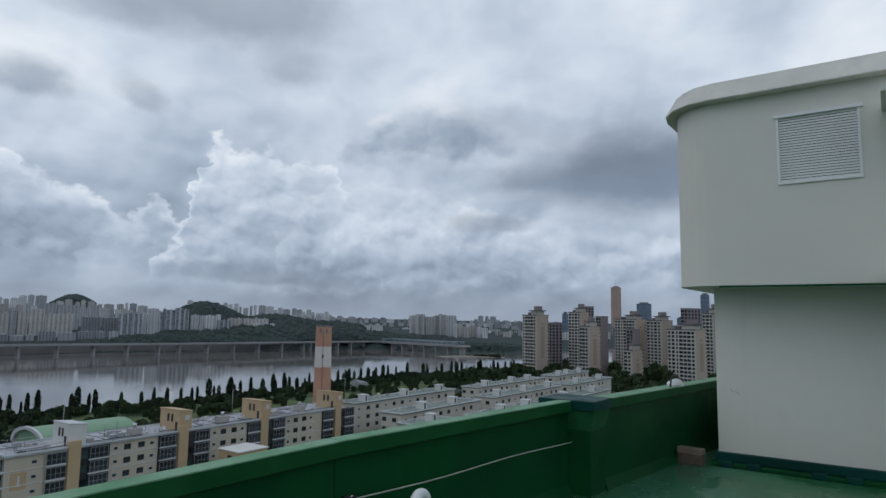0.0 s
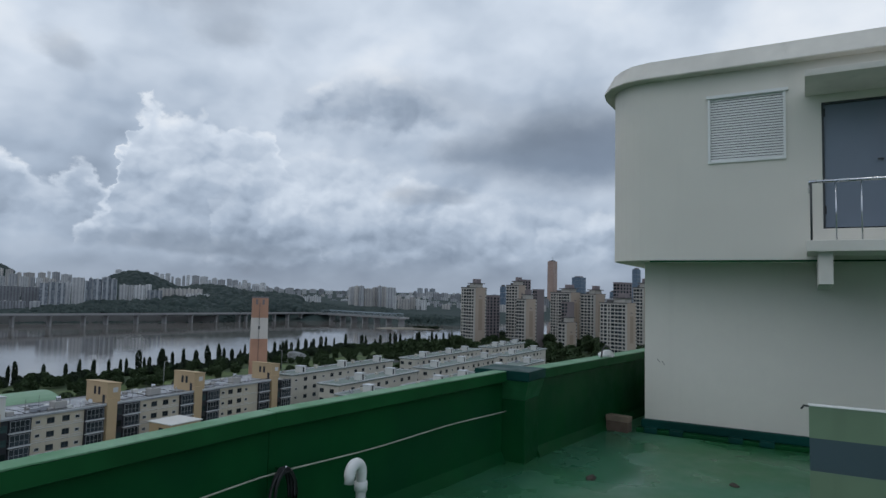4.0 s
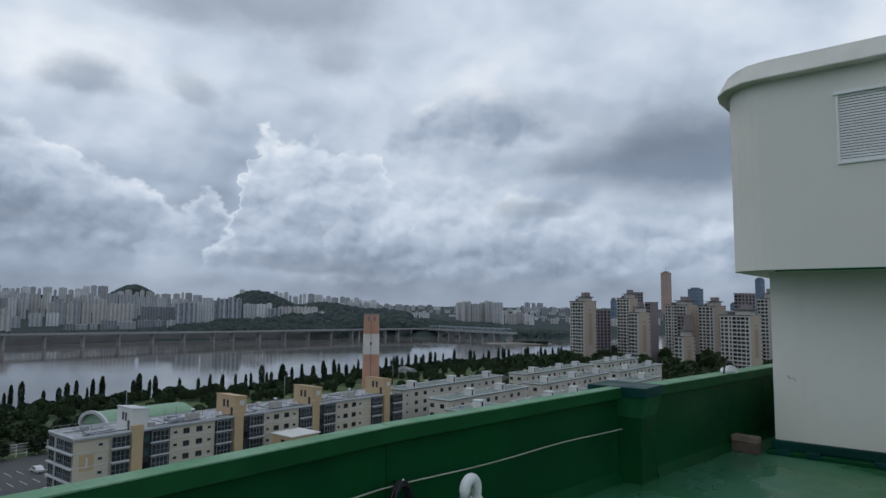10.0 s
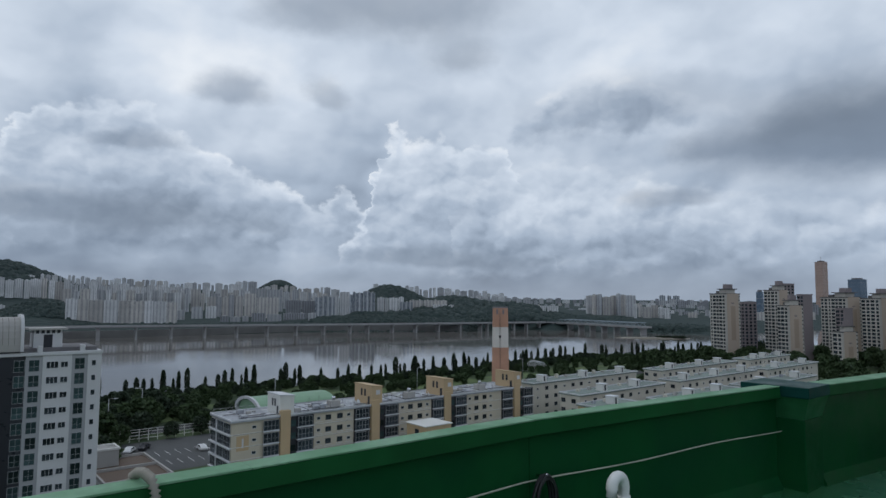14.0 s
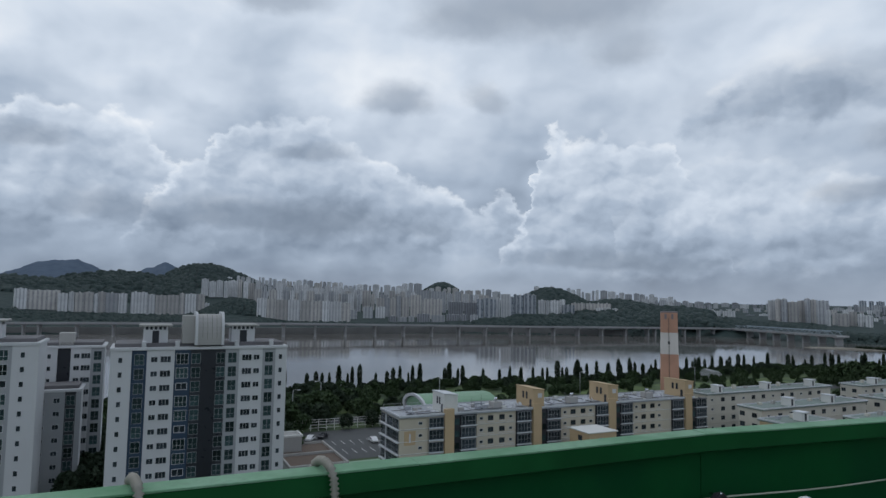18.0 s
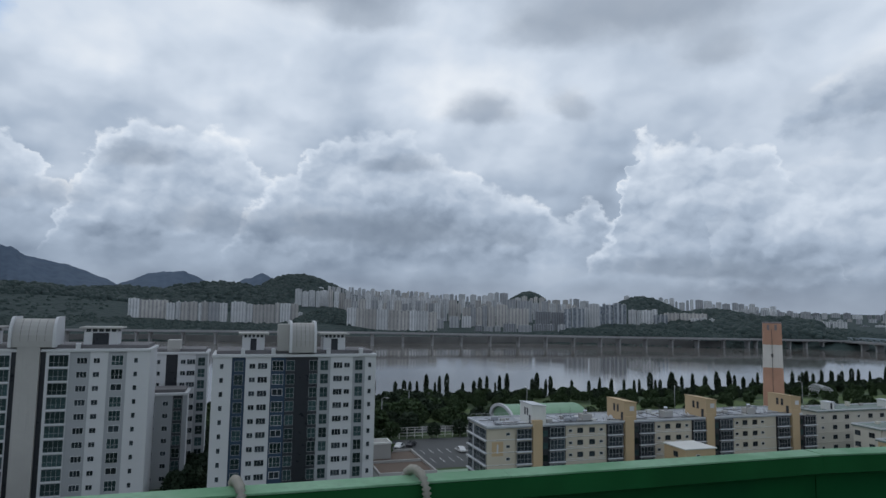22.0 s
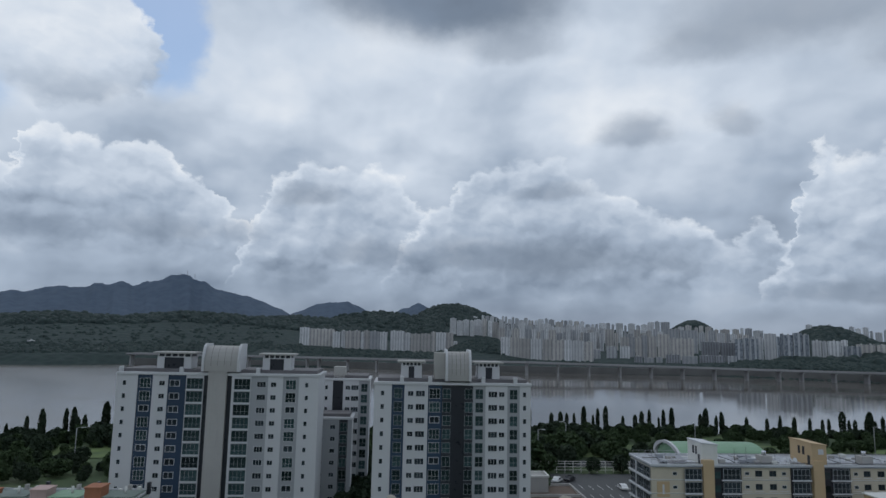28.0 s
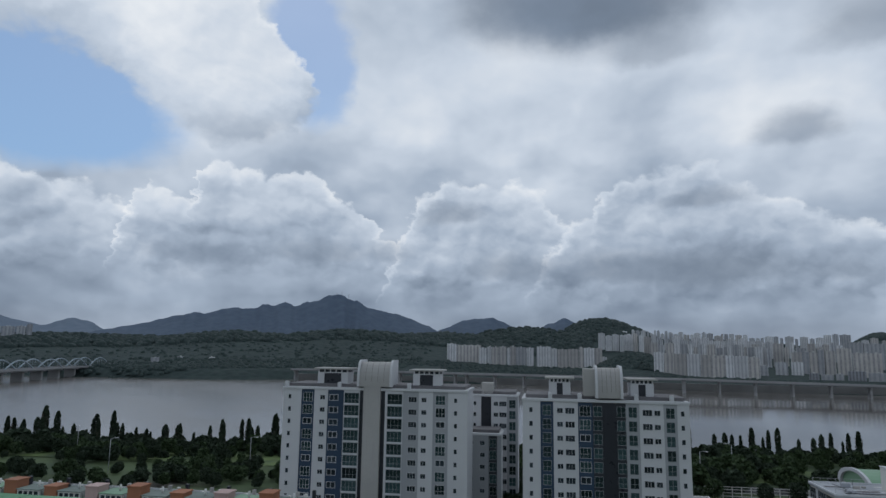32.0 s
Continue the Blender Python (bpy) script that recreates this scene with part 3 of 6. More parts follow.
def lattice(xs, zs, y0, y1, solid):
    """A connected sheet of cells between y0 and y1, left open where solid says no."""
    bm = bmesh.new()
    vert = {}

    def at(i, j, k):
        if (i, j, k) not in vert:
            vert[i, j, k] = bm.verts.new((xs[i], (y0, y1)[k], zs[j]))
        return vert[i, j, k]

    nx, nz = len(xs) - 1, len(zs) - 1
    full = lambda i, j: 0 <= i < nx and 0 <= j < nz and solid(i, j)
    for i in range(nx):
        for j in range(nz):
            if not full(i, j):
                continue
            bm.faces.new((at(i, j, 0), at(i + 1, j, 0), at(i + 1, j + 1, 0), at(i, j + 1, 0)))
            bm.faces.new((at(i, j, 1), at(i, j + 1, 1), at(i + 1, j + 1, 1), at(i + 1, j, 1)))
            if not full(i - 1, j):
                bm.faces.new((at(i, j, 0), at(i, j + 1, 0), at(i, j + 1, 1), at(i, j, 1)))
            if not full(i + 1, j):
                bm.faces.new((at(i + 1, j, 0), at(i + 1, j, 1), at(i + 1, j + 1, 1), at(i + 1, j + 1, 0)))
            if not full(i, j - 1):
                bm.faces.new((at(i, j, 0), at(i, j, 1), at(i + 1, j, 1), at(i + 1, j, 0)))
            if not full(i, j + 1):
                bm.faces.new((at(i, j + 1, 0), at(i + 1, j + 1, 0), at(i + 1, j + 1, 1), at(i, j + 1, 1)))
    return bm


def to_mesh(name, bm, material):
    me = bpy.data.meshes.new(name)
    bm.to_mesh(me)
    bm.free()
    me.materials.append(material)
    return me


def part(name, bm, material, parent, label=""):
    ob = new(name, to_mesh(name, bm, material))
    ob.parent = parent
    return tagged(ob, label) if label else ob


def piece(name, me, parent, x, y, z, rz=0.0, scale=None):
    """One more object on a shared mesh."""
    ob = new(name, me)
    ob.parent = parent
    ob.location = (x, y, z)
    if rz:
        ob.rotation_euler = (0, 0, radians(rz))
    if scale:
        ob.scale = scale
    return ob


def thing(name, at, rz, label, category, group="", kind=""):
    ob = new(name)
    ob.matrix_world = pose(*at, 0, 0, rz)
    return tagged(ob, label, category, group, kind)


RNG = random.Random(7)

# ---- ground, river, hills ----
HILLS = ((94, 1550, 40, 420, 260), (80, 1500, 46, 250, 260), (71, 1500, 54, 220, 260), (63, 1700, 55, 200, 280), (55.5, 1800, 74, 150, 260), (49, 1850, 97, 120, 260),
         (42, 1950, 40, 260, 260), (28.8, 2100, 60, 55, 150), (19.2, 1300, 47, 55, 120), (14, 1180, 28, 70, 110), (9.5, 1120, 17, 70, 110), (20, 985, 10, 90, 45), (46.4, 1060, 27, 36, 70))
HILL_AT = [(UW(*polar(a, d)[:2]), polar(a, d), h, sa, sr) for a, d, h, sa, sr in HILLS]


def lerp(x, xs, ys):
    return float(np.interp(x, xs, ys))


def near_bank(u):
    return lerp(u, (-1500, -160, -60, 380, 520, 900), (262, 268, 312, 312, 268, 262)) + 5 * math.sin(u * 0.021)


def far_bank(u):
    return lerp(u, (-2500, -420, -331, -100, 164, 406, 510, 620, 742, 775, 790, 830, 960, 1400, 2400),
                (800, 810, 858, 862, 815, 812, 762, 698, 690, 600, 530, 440, 420, 410, 400)) + 6 * math.sin(u * 0.013)


def ground_z(u, w):
    n, f = near_bank(u), far_bank(u)
    if w < n:
        return lerp(w, (n - 110, n - 60, n - 12, n), (0.0, -2.5, -3.0, -6.8)) if w > n - 110 else 0.0
    if w < f:
        return lerp(w, (n, n + 12, f - 30, f), (-6.8, -9.5, -9.5, -6.4))
    z = lerp(w - f, (0, 18, 60, 500, 1200, 4000), (-6.4, 1.5, 3.0, 16.0, 26.0, 40.0))
    p, rise = G(u, w), 0.0
    for _, c, h, sa, sr in HILL_AT:
        d = p - c
        r = c.normalized()
        radial = d.dot(r)
        side = (d - r * radial).length
        rise = max(rise, h * math.exp(-0.5 * ((radial / sr) ** 2 + (side / sa) ** 2)))
    z += rise
    if w - f > 250:
        z += 5.0 * noise.noise(Vector((p.x * 0.006, p.y * 0.006, 0))) * min(1, (w - f - 250) / 300)
    return z


def build_ground():
    us = [-4600, -4000, -3400, -2900, -2500, -2200] + list(range(-2000, 2001, 40)) + [2300, 2700, 3200, 3800, 4600]
    ws = [-4600, -3500, -2500, -1500, -800, -400, -200, 0, 60, 120, 160] + list(range(190, 420, 10)) + [460, 500, 540] \
        + list(range(560, 960, 16)) + list(range(960, 2500, 42)) + [2700, 3000, 3500, 4200]
    nu, nw = len(us), len(ws)
    verts = [tuple(G(u, w, ground_z(u, w))) for w in ws for u in us]
    faces = [(j * nu + i, j * nu + i + 1, (j + 1) * nu + i + 1, (j + 1) * nu + i) for j in range(nw - 1) for i in range(nu - 1)]
    me = bpy.data.meshes.new("ground")
    me.from_pydata(verts, [], faces)
    me.materials.append(M["ground"])
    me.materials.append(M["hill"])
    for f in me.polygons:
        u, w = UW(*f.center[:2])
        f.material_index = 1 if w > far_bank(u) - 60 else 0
        f.use_smooth = True
    tagged(new("ground", me), "green park land, riverside and wooded hills", "ground", kind="structure")


build_ground()
bm = bmesh.new()
v = [bm.verts.new(G(u, w, -6.0)) for u, w in ((-4600, 240), (4600, 240), (4600, 1000), (-4600, 1000))]
bm.faces.new(v)
tagged(new("water", to_mesh("water", bm, M["water"])), "wide calm brown-grey river with soft reflections", "river", kind="structure")


def build_mountain(name, label, peaks, dist, base, depth, material):
    """A far ridge: peaks are azimuth, width to the left, width to the right and height above the ridge's foot."""
    a0, a1 = peaks[0][0] + 2.6 * peaks[0][1], peaks[-1][0] - 2.6 * peaks[-1][2]
    n = int(abs(a0 - a1) / 0.12)
    verts, faces, steps = [], [], 10
    for i in range(n + 1):
        a = a0 + (a1 - a0) * i / n
        h = sum((hh * math.exp(-0.5 * ((a - c) / (sl if a > c else sr)) ** 2)) ** 5 for c, sl, sr, hh in peaks) ** 0.2
        h *= 1 + 0.08 * noise.noise(Vector((a * 0.42, 1.3, dist))) + 0.08 * noise.noise(Vector((a * 1.1, 7, dist))) + 0.02 * noise.noise(Vector((a * 3.7, 3, dist)))
        for k in range(steps):
            f = k / (steps - 1)
            spur = 1 + 0.45 * (1 - f) * noise.noise(Vector((a * 0.9, f * 1.5, dist * 0.01))) if f < 1 else 1
            verts.append(tuple(polar(a, dist - depth * (1 - f) * (1 + 0.2 * noise.noise(Vector((a * 1.2, 0, 5)))), base + h * f ** 1.25 * spur)))
    for i in range(n):
        for k in range(steps - 1):
            p = i * steps + k
            faces.append((p, p + steps, p + steps + 1, p + 1))
    me = bpy.data.meshes.new(name)
    me.from_pydata(verts, [], faces)
    me.materials.append(material)
    for f in me.polygons:
        f.use_smooth = True
    tagged(new(name, me), label, "mountain", kind="structure")


build_mountain("mountain", "long haze-blue wooded mountain with masts on its summit", ((77.5, 9.0, 4.0, 255), (72.1, 4.2, 3.0, 325), (68.4, 3.0, 4.2, 235)), 4200, 30, 900, M["mountain"])
build_mountain("mountain", "lower haze-blue mountain ridge beside the river plain", ((59.6, 3.4, 3.6, 215), (52.4, 2.2, 3.0, 205)), 4350, 30, 800, M["mountain"])
build_mountain("mountain", "far hazy mountain ridge on the horizon", ((98.5, 6, 4, 155), (92.6, 2, 1.8, 150)), 4400, 30, 700, M["mountain_hazed"])

# ---- the roof that the camera stands on ----
R0 = 38.69
bld = thing("apartment_building", G(0, 0, 0), 54, "tall apartment building under the green-painted roof", "building")
part("wall", block((-14, 17, -12, 4.18, -0.5, R0 - 0.3)), M["apt_white"], bld)
tagged(part("roof_floor", block((-14, 17, -12, 4.2, R0 - 0.3, R0)), M["roof_green"], None), "waterproof green-painted concrete roof floor, wet and stained", "floor", kind="structure").matrix_world = pose(0, 0, 0, 0, 0, 54)


def on_roof(name, label, category, kind="", u=0.0, w=0.0, z=0.0, rz=0.0):
    return thing(name, G(u, w, R0 + z), 54 + rz, label, category, kind=kind)


def parapet(u0, u1, inner, outer, label):
    p = on_roof("parapet", label, "parapet", "structure")
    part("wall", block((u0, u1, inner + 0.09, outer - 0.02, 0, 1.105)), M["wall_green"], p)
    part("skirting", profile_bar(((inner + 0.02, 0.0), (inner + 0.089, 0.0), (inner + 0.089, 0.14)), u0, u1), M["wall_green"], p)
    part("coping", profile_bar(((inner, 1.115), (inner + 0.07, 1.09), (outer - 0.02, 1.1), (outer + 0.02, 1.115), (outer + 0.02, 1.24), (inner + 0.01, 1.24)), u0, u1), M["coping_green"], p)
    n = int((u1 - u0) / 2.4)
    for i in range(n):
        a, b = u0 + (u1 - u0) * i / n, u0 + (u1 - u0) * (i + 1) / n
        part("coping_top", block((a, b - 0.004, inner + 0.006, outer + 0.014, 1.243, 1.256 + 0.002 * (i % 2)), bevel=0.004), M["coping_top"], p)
    return p


parapet(-14, 4.3, 3.96, 4.14, "dark green painted parapet with a pale worn coping")
bent = parapet(0.0, 4.1, 0.0, 0.18, "dark green painted parapet that bends in towards the pilaster")
bent.matrix_world = pose(*G(4.302, 3.962, R0), 0, 0, 54 - 5.6)
back = parapet(-0.06, 6.0, 0.0, 0.27, "dark green painted parapet behind the stair house")
back.matrix_world = pose(*G(9.0, 3.262, R0), 0, 0, 54 - 7.4)
pil = on_roof("parapet", "green pilaster block where the parapet steps back", "parapet", "structure")


def frustum(x0, x1, y0, y1, z0, z1, d):
    bm = bx(bmesh.new(), x0, x1, y0, y1, z0, z1)
    for v in bm.verts:
        if v.co.z < z0 + 1e-4:
            v.co.x = v.co.x + d if v.co.x < (x0 + x1) / 2 else v.co.x
            v.co.y = v.co.y + d if v.co.y < (y0 + y1) / 2 else v.co.y
    return bm


part("cap", block((8.34, 9.0, 3.24, 4.07, 1.13, 1.264), bevel=0.012), M["teal"], pil, "dark teal cap")
part("neck", frustum(8.36, 8.98, 3.25, 4.05, 0.86, 1.128, 0.09), M["neck_green_sheen"], pil, "glossy worn green paint, lightened for its sheen")
part("shaft", block((8.44, 8.97, 3.335, 4.04, 0.0, 0.858), bevel=0.01), M["wall_green"], pil)

# stair house
house = on_roof("stair_house", "off-white rendered rooftop stair house with rounded corner and overhanging upper floor", "building")
UF, LF, S0, S1 = 10.89, 11.74, 2.93, 5.95
part("lower_wall", block((LF, 16.5, -8, 2.42, 0.0, S0)), M["house_white"], house)
part("skirting", block((LF - 0.10, LF - 0.002, -8, 2.46, 0.07, 0.215), bevel=0.02), M["teal"], house, "teal painted skirting")
part("ledge", block((LF - 0.22, LF - 0.002, -8, 2.52, 0.0, 0.068), bevel=0.014), M["wall_green"], house, "green painted step under the skirting")
for a in (2.28, 1.86, 0.95, 0.5, -0.9):
    part("patch", block((LF - 0.235, LF - 0.101, a - 0.11, a + 0.11, 0.0, 0.10), bevel=0.02), M["teal"], house)


def rounded(inset=0.0, back=16.5, steps=8):
    """Plan of the upper floor with its rounded corner."""
    r, c_u, c_w = 0.72 - inset, UF + 0.72, 2.90 - 0.72
    pts = []
    for i in range(steps + 1):
        a = radians(90 * i / steps)
        pts.append((c_u - r * math.cos(a), c_w + r * math.sin(a)))
    pts.append((back, c_w + r))
    return pts


corner = rounded() + [(16.5, 2.18)]
part("corner_wall", prism(corner, S0, S1), M["house_white"], house)
L0, L1, LZ0, LZ1 = 1.26, 0.165, 4.455, 5.53
D0, D1, DZ0, DZ1 = -0.30, -1.14, 3.38, 5.26
wall = lattice((-8, D1, D0, L1, L0, 2.18), (S0, DZ0, LZ0, DZ1, LZ1, S1), 0.0, 0.25,
               lambda i, j: not ((i == 1 and 1 <= j <= 2) or (i == 3 and 2 <= j <= 3)))
for v in wall.verts:
    v.co = Vector((UF + v.co.y, v.co.x, v.co.z))
bmesh.ops.recalc_face_normals(wall, faces=wall.faces)
part("front_wall", wall, M["house_white"], house)
part("core", block((UF + 0.26, 16.4, -7.9, 2.17, S0 + 0.01, S1)), M["dark_void"], house)
part("soffit", block((UF + 0.02, LF + 0.3, -7.95, 2.16, S0 - 0.006, S0 + 0.008)), M["house_white"], house)
part("drip_edge", block((UF - 0.012, UF + 0.05, -8, 2.16, S0 - 0.03, S0 - 0.007)), M["wall_green"], house)
out = rounded(-0.2, steps=4) + [(16.5, -8.0), (UF - 0.2, -8.0)]
mid = rounded(-0.06) + [(16.5, -8.0), (UF - 0.06, -8.0)]
cap = prism(out, S1 - 0.04, S1 + 0.30, bevel=0.02)
for v in cap.verts:
    if v.co.z > S1 + 0.2:
        v.co.x += 0.16 * max(0.0, min(1.0, (UF + 0.6 - v.co.x) / 0.6))
        v.co.y -= 0.16 * max(0.0, min(1.0, (v.co.y - 2.3) / 0.6))
    v.co.z += 0.012 * noise.noise(v.co * 1.7)
part("roof_edge", cap, M["house_cap"], house, "chipped off-white roof edge")
# louvre
fr = 0.035
part("louvre_frame", block((UF - 0.03, UF + 0.06, L1, L1 + fr, LZ0, LZ1), (UF - 0.03, UF + 0.06, L0 - fr, L0, LZ0, LZ1),
                           (UF - 0.05, UF + 0.06, L1 - 0.04, L0 + 0.02, LZ1 - fr, LZ1 + 0.012), (UF - 0.03, UF + 0.06, L1 + fr, L0 - fr, LZ0, LZ0 + fr)), M["louver"], house)
slat = to_mesh("slat", profile_bar(((0.0, 0.0), (0.008, 0.0), (0.028, 0.036), (0.020, 0.036)), 0, L0 - L1 - 2 * fr), M["louver"])
nsl = 24
for i in range(nsl):
    o = piece("slat", slat, house, UF - 0.005, L0 - fr, LZ0 + fr + 0.004 + i * (LZ1 - LZ0 - 2 * fr) / nsl, -90)
# door
door = part("door", block((UF + 0.06, UF + 0.10, D1 + 0.03, D0 - 0.03, DZ0 + 0.02, DZ1 - 0.03), bevel=0.004), M["steel_door"], house, "blue-grey painted steel door, shut")
part("door_frame", block((UF + 0.03, UF + 0.12, D0 - 0.028, D0, DZ0, DZ1), (UF + 0.03, UF + 0.12, D1, D1 + 0.028, DZ0, DZ1), (UF + 0.03, UF + 0.12, D1 + 0.028, D0 - 0.028, DZ1 - 0.028, DZ1)), M["frame_dark"], house)
part("handle", tube([(UF + 0.06, D1 + 0.1, 4.36), (UF + 0.0, D1 + 0.1, 4.36), (UF + 0.0, D1 + 0.16, 4.36)], 0.012), M["frame_dark"], door)
for z in (3.6, 5.05):
    part("hinge", tube([(UF + 0.05, D0 - 0.035, z), (UF + 0.05, D0 - 0.035, z + 0.12)], 0.012), M["frame_dark"], door)
part("canopy", block((UF - 1.0, UF - 0.002, -3.2, -0.09, 5.37, 5.46), bevel=0.008), M["house_cap"], house)
part("balcony_slab", block((UF - 1.03, UF - 0.002, -3.2, -0.08, 2.98, 3.13), bevel=0.01), M["house_cap"], house)
for a in (-0.30, -2.6):
    bm = block((UF - 0.9, LF + 0.1, a - 0.085, a + 0.085, 2.49, 2.978))
    for v in bm.verts:
        if v.co.x < UF and v.co.z < 2.6:
            v.co.z += 0.06
    part("bracket", bm, M["house_cap"], house)
rail = part("railing", tube([(UF - 0.98, -0.13, 3.92), (UF - 0.98, -3.15, 3.92)], 0.022), M["chrome"], house, "steel balcony railing")
for i in range(11):
    part("post", tube([(UF - 0.98, -0.14 - 0.285 * i, 3.13), (UF - 0.98, -0.14 - 0.285 * i, 3.92)], 0.016 if i == 0 else 0.010, 6), M["frame_dark"] if i == 0 else M["chrome"], rail)
part("side_rail", tube([(UF - 0.98, -0.13, 3.92), (UF - 0.01, -0.13, 3.92)], 0.018), M["chrome"], rail)

low = on_roof("low_wall", "pale green painted low wall with a slate band", "wall", "structure")
part("lower_band", block((8.36, 8.47, -6, -0.07, 0.0, 0.46)), M["pale_green"], low)
part("middle_band", block((8.362, 8.468, -6, -0.072, 0.46, 0.815)), M["slate"], low, "slate painted band")
part("upper_band", block((8.36, 8.47, -6, -0.07, 0.815, 1.16)), M["pale_green"], low)
part("edge_strip", block((8.35, 8.48, -6, -0.06, 1.161, 1.175), bevel=0.004), M["louver"], low)
part("wire_end", tube([(8.34, -0.07, 1.16), (8.34, -0.02, 1.165), (8.36, 0.0, 1.125)], 0.012), M["black_rubber"], low)

bl = on_roof("concrete_block", "weathered brown concrete block lying on the roof", "block", u=11.42, w=2.79, rz=-10)
part("body", block((-0.09, 0.09, -0.2, 0.2, 0.0, 0.17), bevel=0.012), M["brick_old"], bl)
part("cap", block((-0.095, 0.095, -0.205, 0.205, 0.172, 0.27), bevel=0.014), M["brick_pale"], bl, "paler upper brick course")
for i, (u, w, s) in enumerate(((8.30, 2.36, 1.0), (9.0, 0.75, 0.8), (8.75, 0.15, 0.55))):
    d = on_roof("debris", "flat piece of rusty debris on the wet roof", "debris", u=u, w=w, rz=30 * i)
    bm = bmesh.new()
    bmesh.ops.create_icosphere(bm, subdivisions=2, radius=0.09 * s)
    for v in bm.verts:
        v.co = Vector((v.co.x * 1.2, v.co.y * 0.7, max(0.0, v.co.z) * 0.45)) * (1 + 0.3 * noise.noise(v.co * 20))
    part("lump", bm, M["rust"], d)

bag = on_roof("cable_bundle", "white wrapped cable bundle lying on the coping", "cable", u=11.6, w=3.06, z=1.256)
bm = bmesh.new()
bmesh.ops.create_icosphere(bm, subdivisions=3, radius=0.16)
for v in bm.verts:
    v.co = Vector((v.co.x * 1.6, v.co.y * 0.8, max(-0.02, v.co.z) * 0.7)) * (1 + 0.2 * noise.noise(v.co * 9))
part("wrap", bm, M["pvc"], bag)
part("wire", tube([(-0.34, 0.0, 0.0), (-0.28, 0.0, 0.12), (-0.1, 0.0, 0.19), (0.14, 0.0, 0.15), (0.3, 0.0, 0.0)], 0.016, 6), M["black_rubber"], bag)
for a, z in ((2.2, 1.25), (2.12, 1.22)):
    part("wall_hook", tube([(LF, a, z), (LF - 0.05, a, z), (LF - 0.06, a - 0.05, z - 0.05)], 0.004, 5), M["rust"], house)
pipe = on_roof("vent_pipe", "white plastic vent pipe with a bent top beside the parapet", "pipe", u=4.79, w=3.40)
bend = [(0, 0.0, 0.0), (0, 0.0, 0.72)] + [(0.085 * (math.cos(radians(a)) - 1), 0, 0.72 + 0.09 * math.sin(radians(a))) for a in range(20, 181, 20)] + [(-0.17, 0, 0.66)]
part("tube", tube(bend, 0.05, 14), M["pvc"], pipe)
part("collar", tube([(0, 0, 0.56), (0, 0, 0.64)], 0.058, 14), M["pvc"], pipe)
part("clamp", tube([(0, 0, 0.40), (0, 0, 0.412)], 0.056, 14), M["black_rubber"], pipe)

cab = on_roof("cable", "thin white cable sagging along the parapet wall", "cable")
part("wire", tube([(-9 + 0.4 * i, 4.02 - 0.098 * max(0.0, -13.3 + 0.4 * i), 0.70 - 0.012 * math.sin(i * 0.9)) for i in range(45)], 0.008, 6), M["rope"], cab)
hose = on_roof("hose_coil", "coil of black hose hung on the parapet wall", "hose", u=4.35, w=3.92)
for i in range(9):
    r = 0.10 + 0.012 * (i % 4)
    part("loop", tube([(r * math.sin(radians(a)) * (0.9 + 0.05 * i), -0.02 * (i % 3), 0.5 - 0.25 * math.cos(radians(a)) * (1 + 0.04 * (i % 5))) for a in range(0, 361, 24)], 0.013, 6), M["black_rubber"], hose)
part("hook", tube([(0, 0.08, 0.76), (0, -0.03, 0.76), (0, -0.04, 0.80)], 0.01, 6), M["chrome"], hose)
for u in (1.08, 0.0):
    c = on_roof("flexible_conduit", "grey ribbed flexible conduit bent over the coping", "conduit", u=u)
    path = [(-0.05, 4.2, 0.9), (-0.05, 4.2, 1.2), (-0.04, 4.175, 1.27), (-0.03, 4.12, 1.30), (-0.02, 4.04, 1.315), (0.0, 3.95, 1.295),
            (0.012, 3.91, 1.23), (0.02, 3.905, 1.1), (0.035, 3.91, 0.8), (0.06, 3.92, 0.4), (0.08, 3.92, 0.05)]
    fine = []
    for a, b in zip(path, path[1:]):
        n = max(1, int((Vector(b) - Vector(a)).length / 0.014))
        fine += [tuple(Vector(a).lerp(Vector(b), k / n)) for k in range(n)]
    part("hose", tube(fine, 0.031, 12, 0.017), M["conduit"], c)

# ---- windows, shared by the buildings ----
def window_meshes(key, w, h, glass_mat, frame_mat, mullions=1, depth=0.08, bar=0.07, lower=0.0):
    """A frame proud of the wall and the panes behind it."""
    xs = [-w / 2 - bar, -w / 2]
    for i in range(mullions):
        x = -w / 2 + w * (i + 1) / (mullions + 1)
        xs += [x - bar * 0.4, x + bar * 0.4]
    xs += [w / 2, w / 2 + bar]
    zs = [-h / 2 - bar, -h / 2] + ([-h / 2 + lower, -h / 2 + lower + bar * 0.7] if lower else []) + [h / 2, h / 2 + bar]
    fb = lattice(xs, zs, -depth, 0.02, lambda i, j: i % 2 == 0 or j % 2 == 0)
    pb = bx(bmesh.new(), -w / 2, w / 2, -0.03, 0.015, -h / 2, h / 2)
    return to_mesh("window_frame", fb, frame_mat), to_mesh("pane", pb, glass_mat)


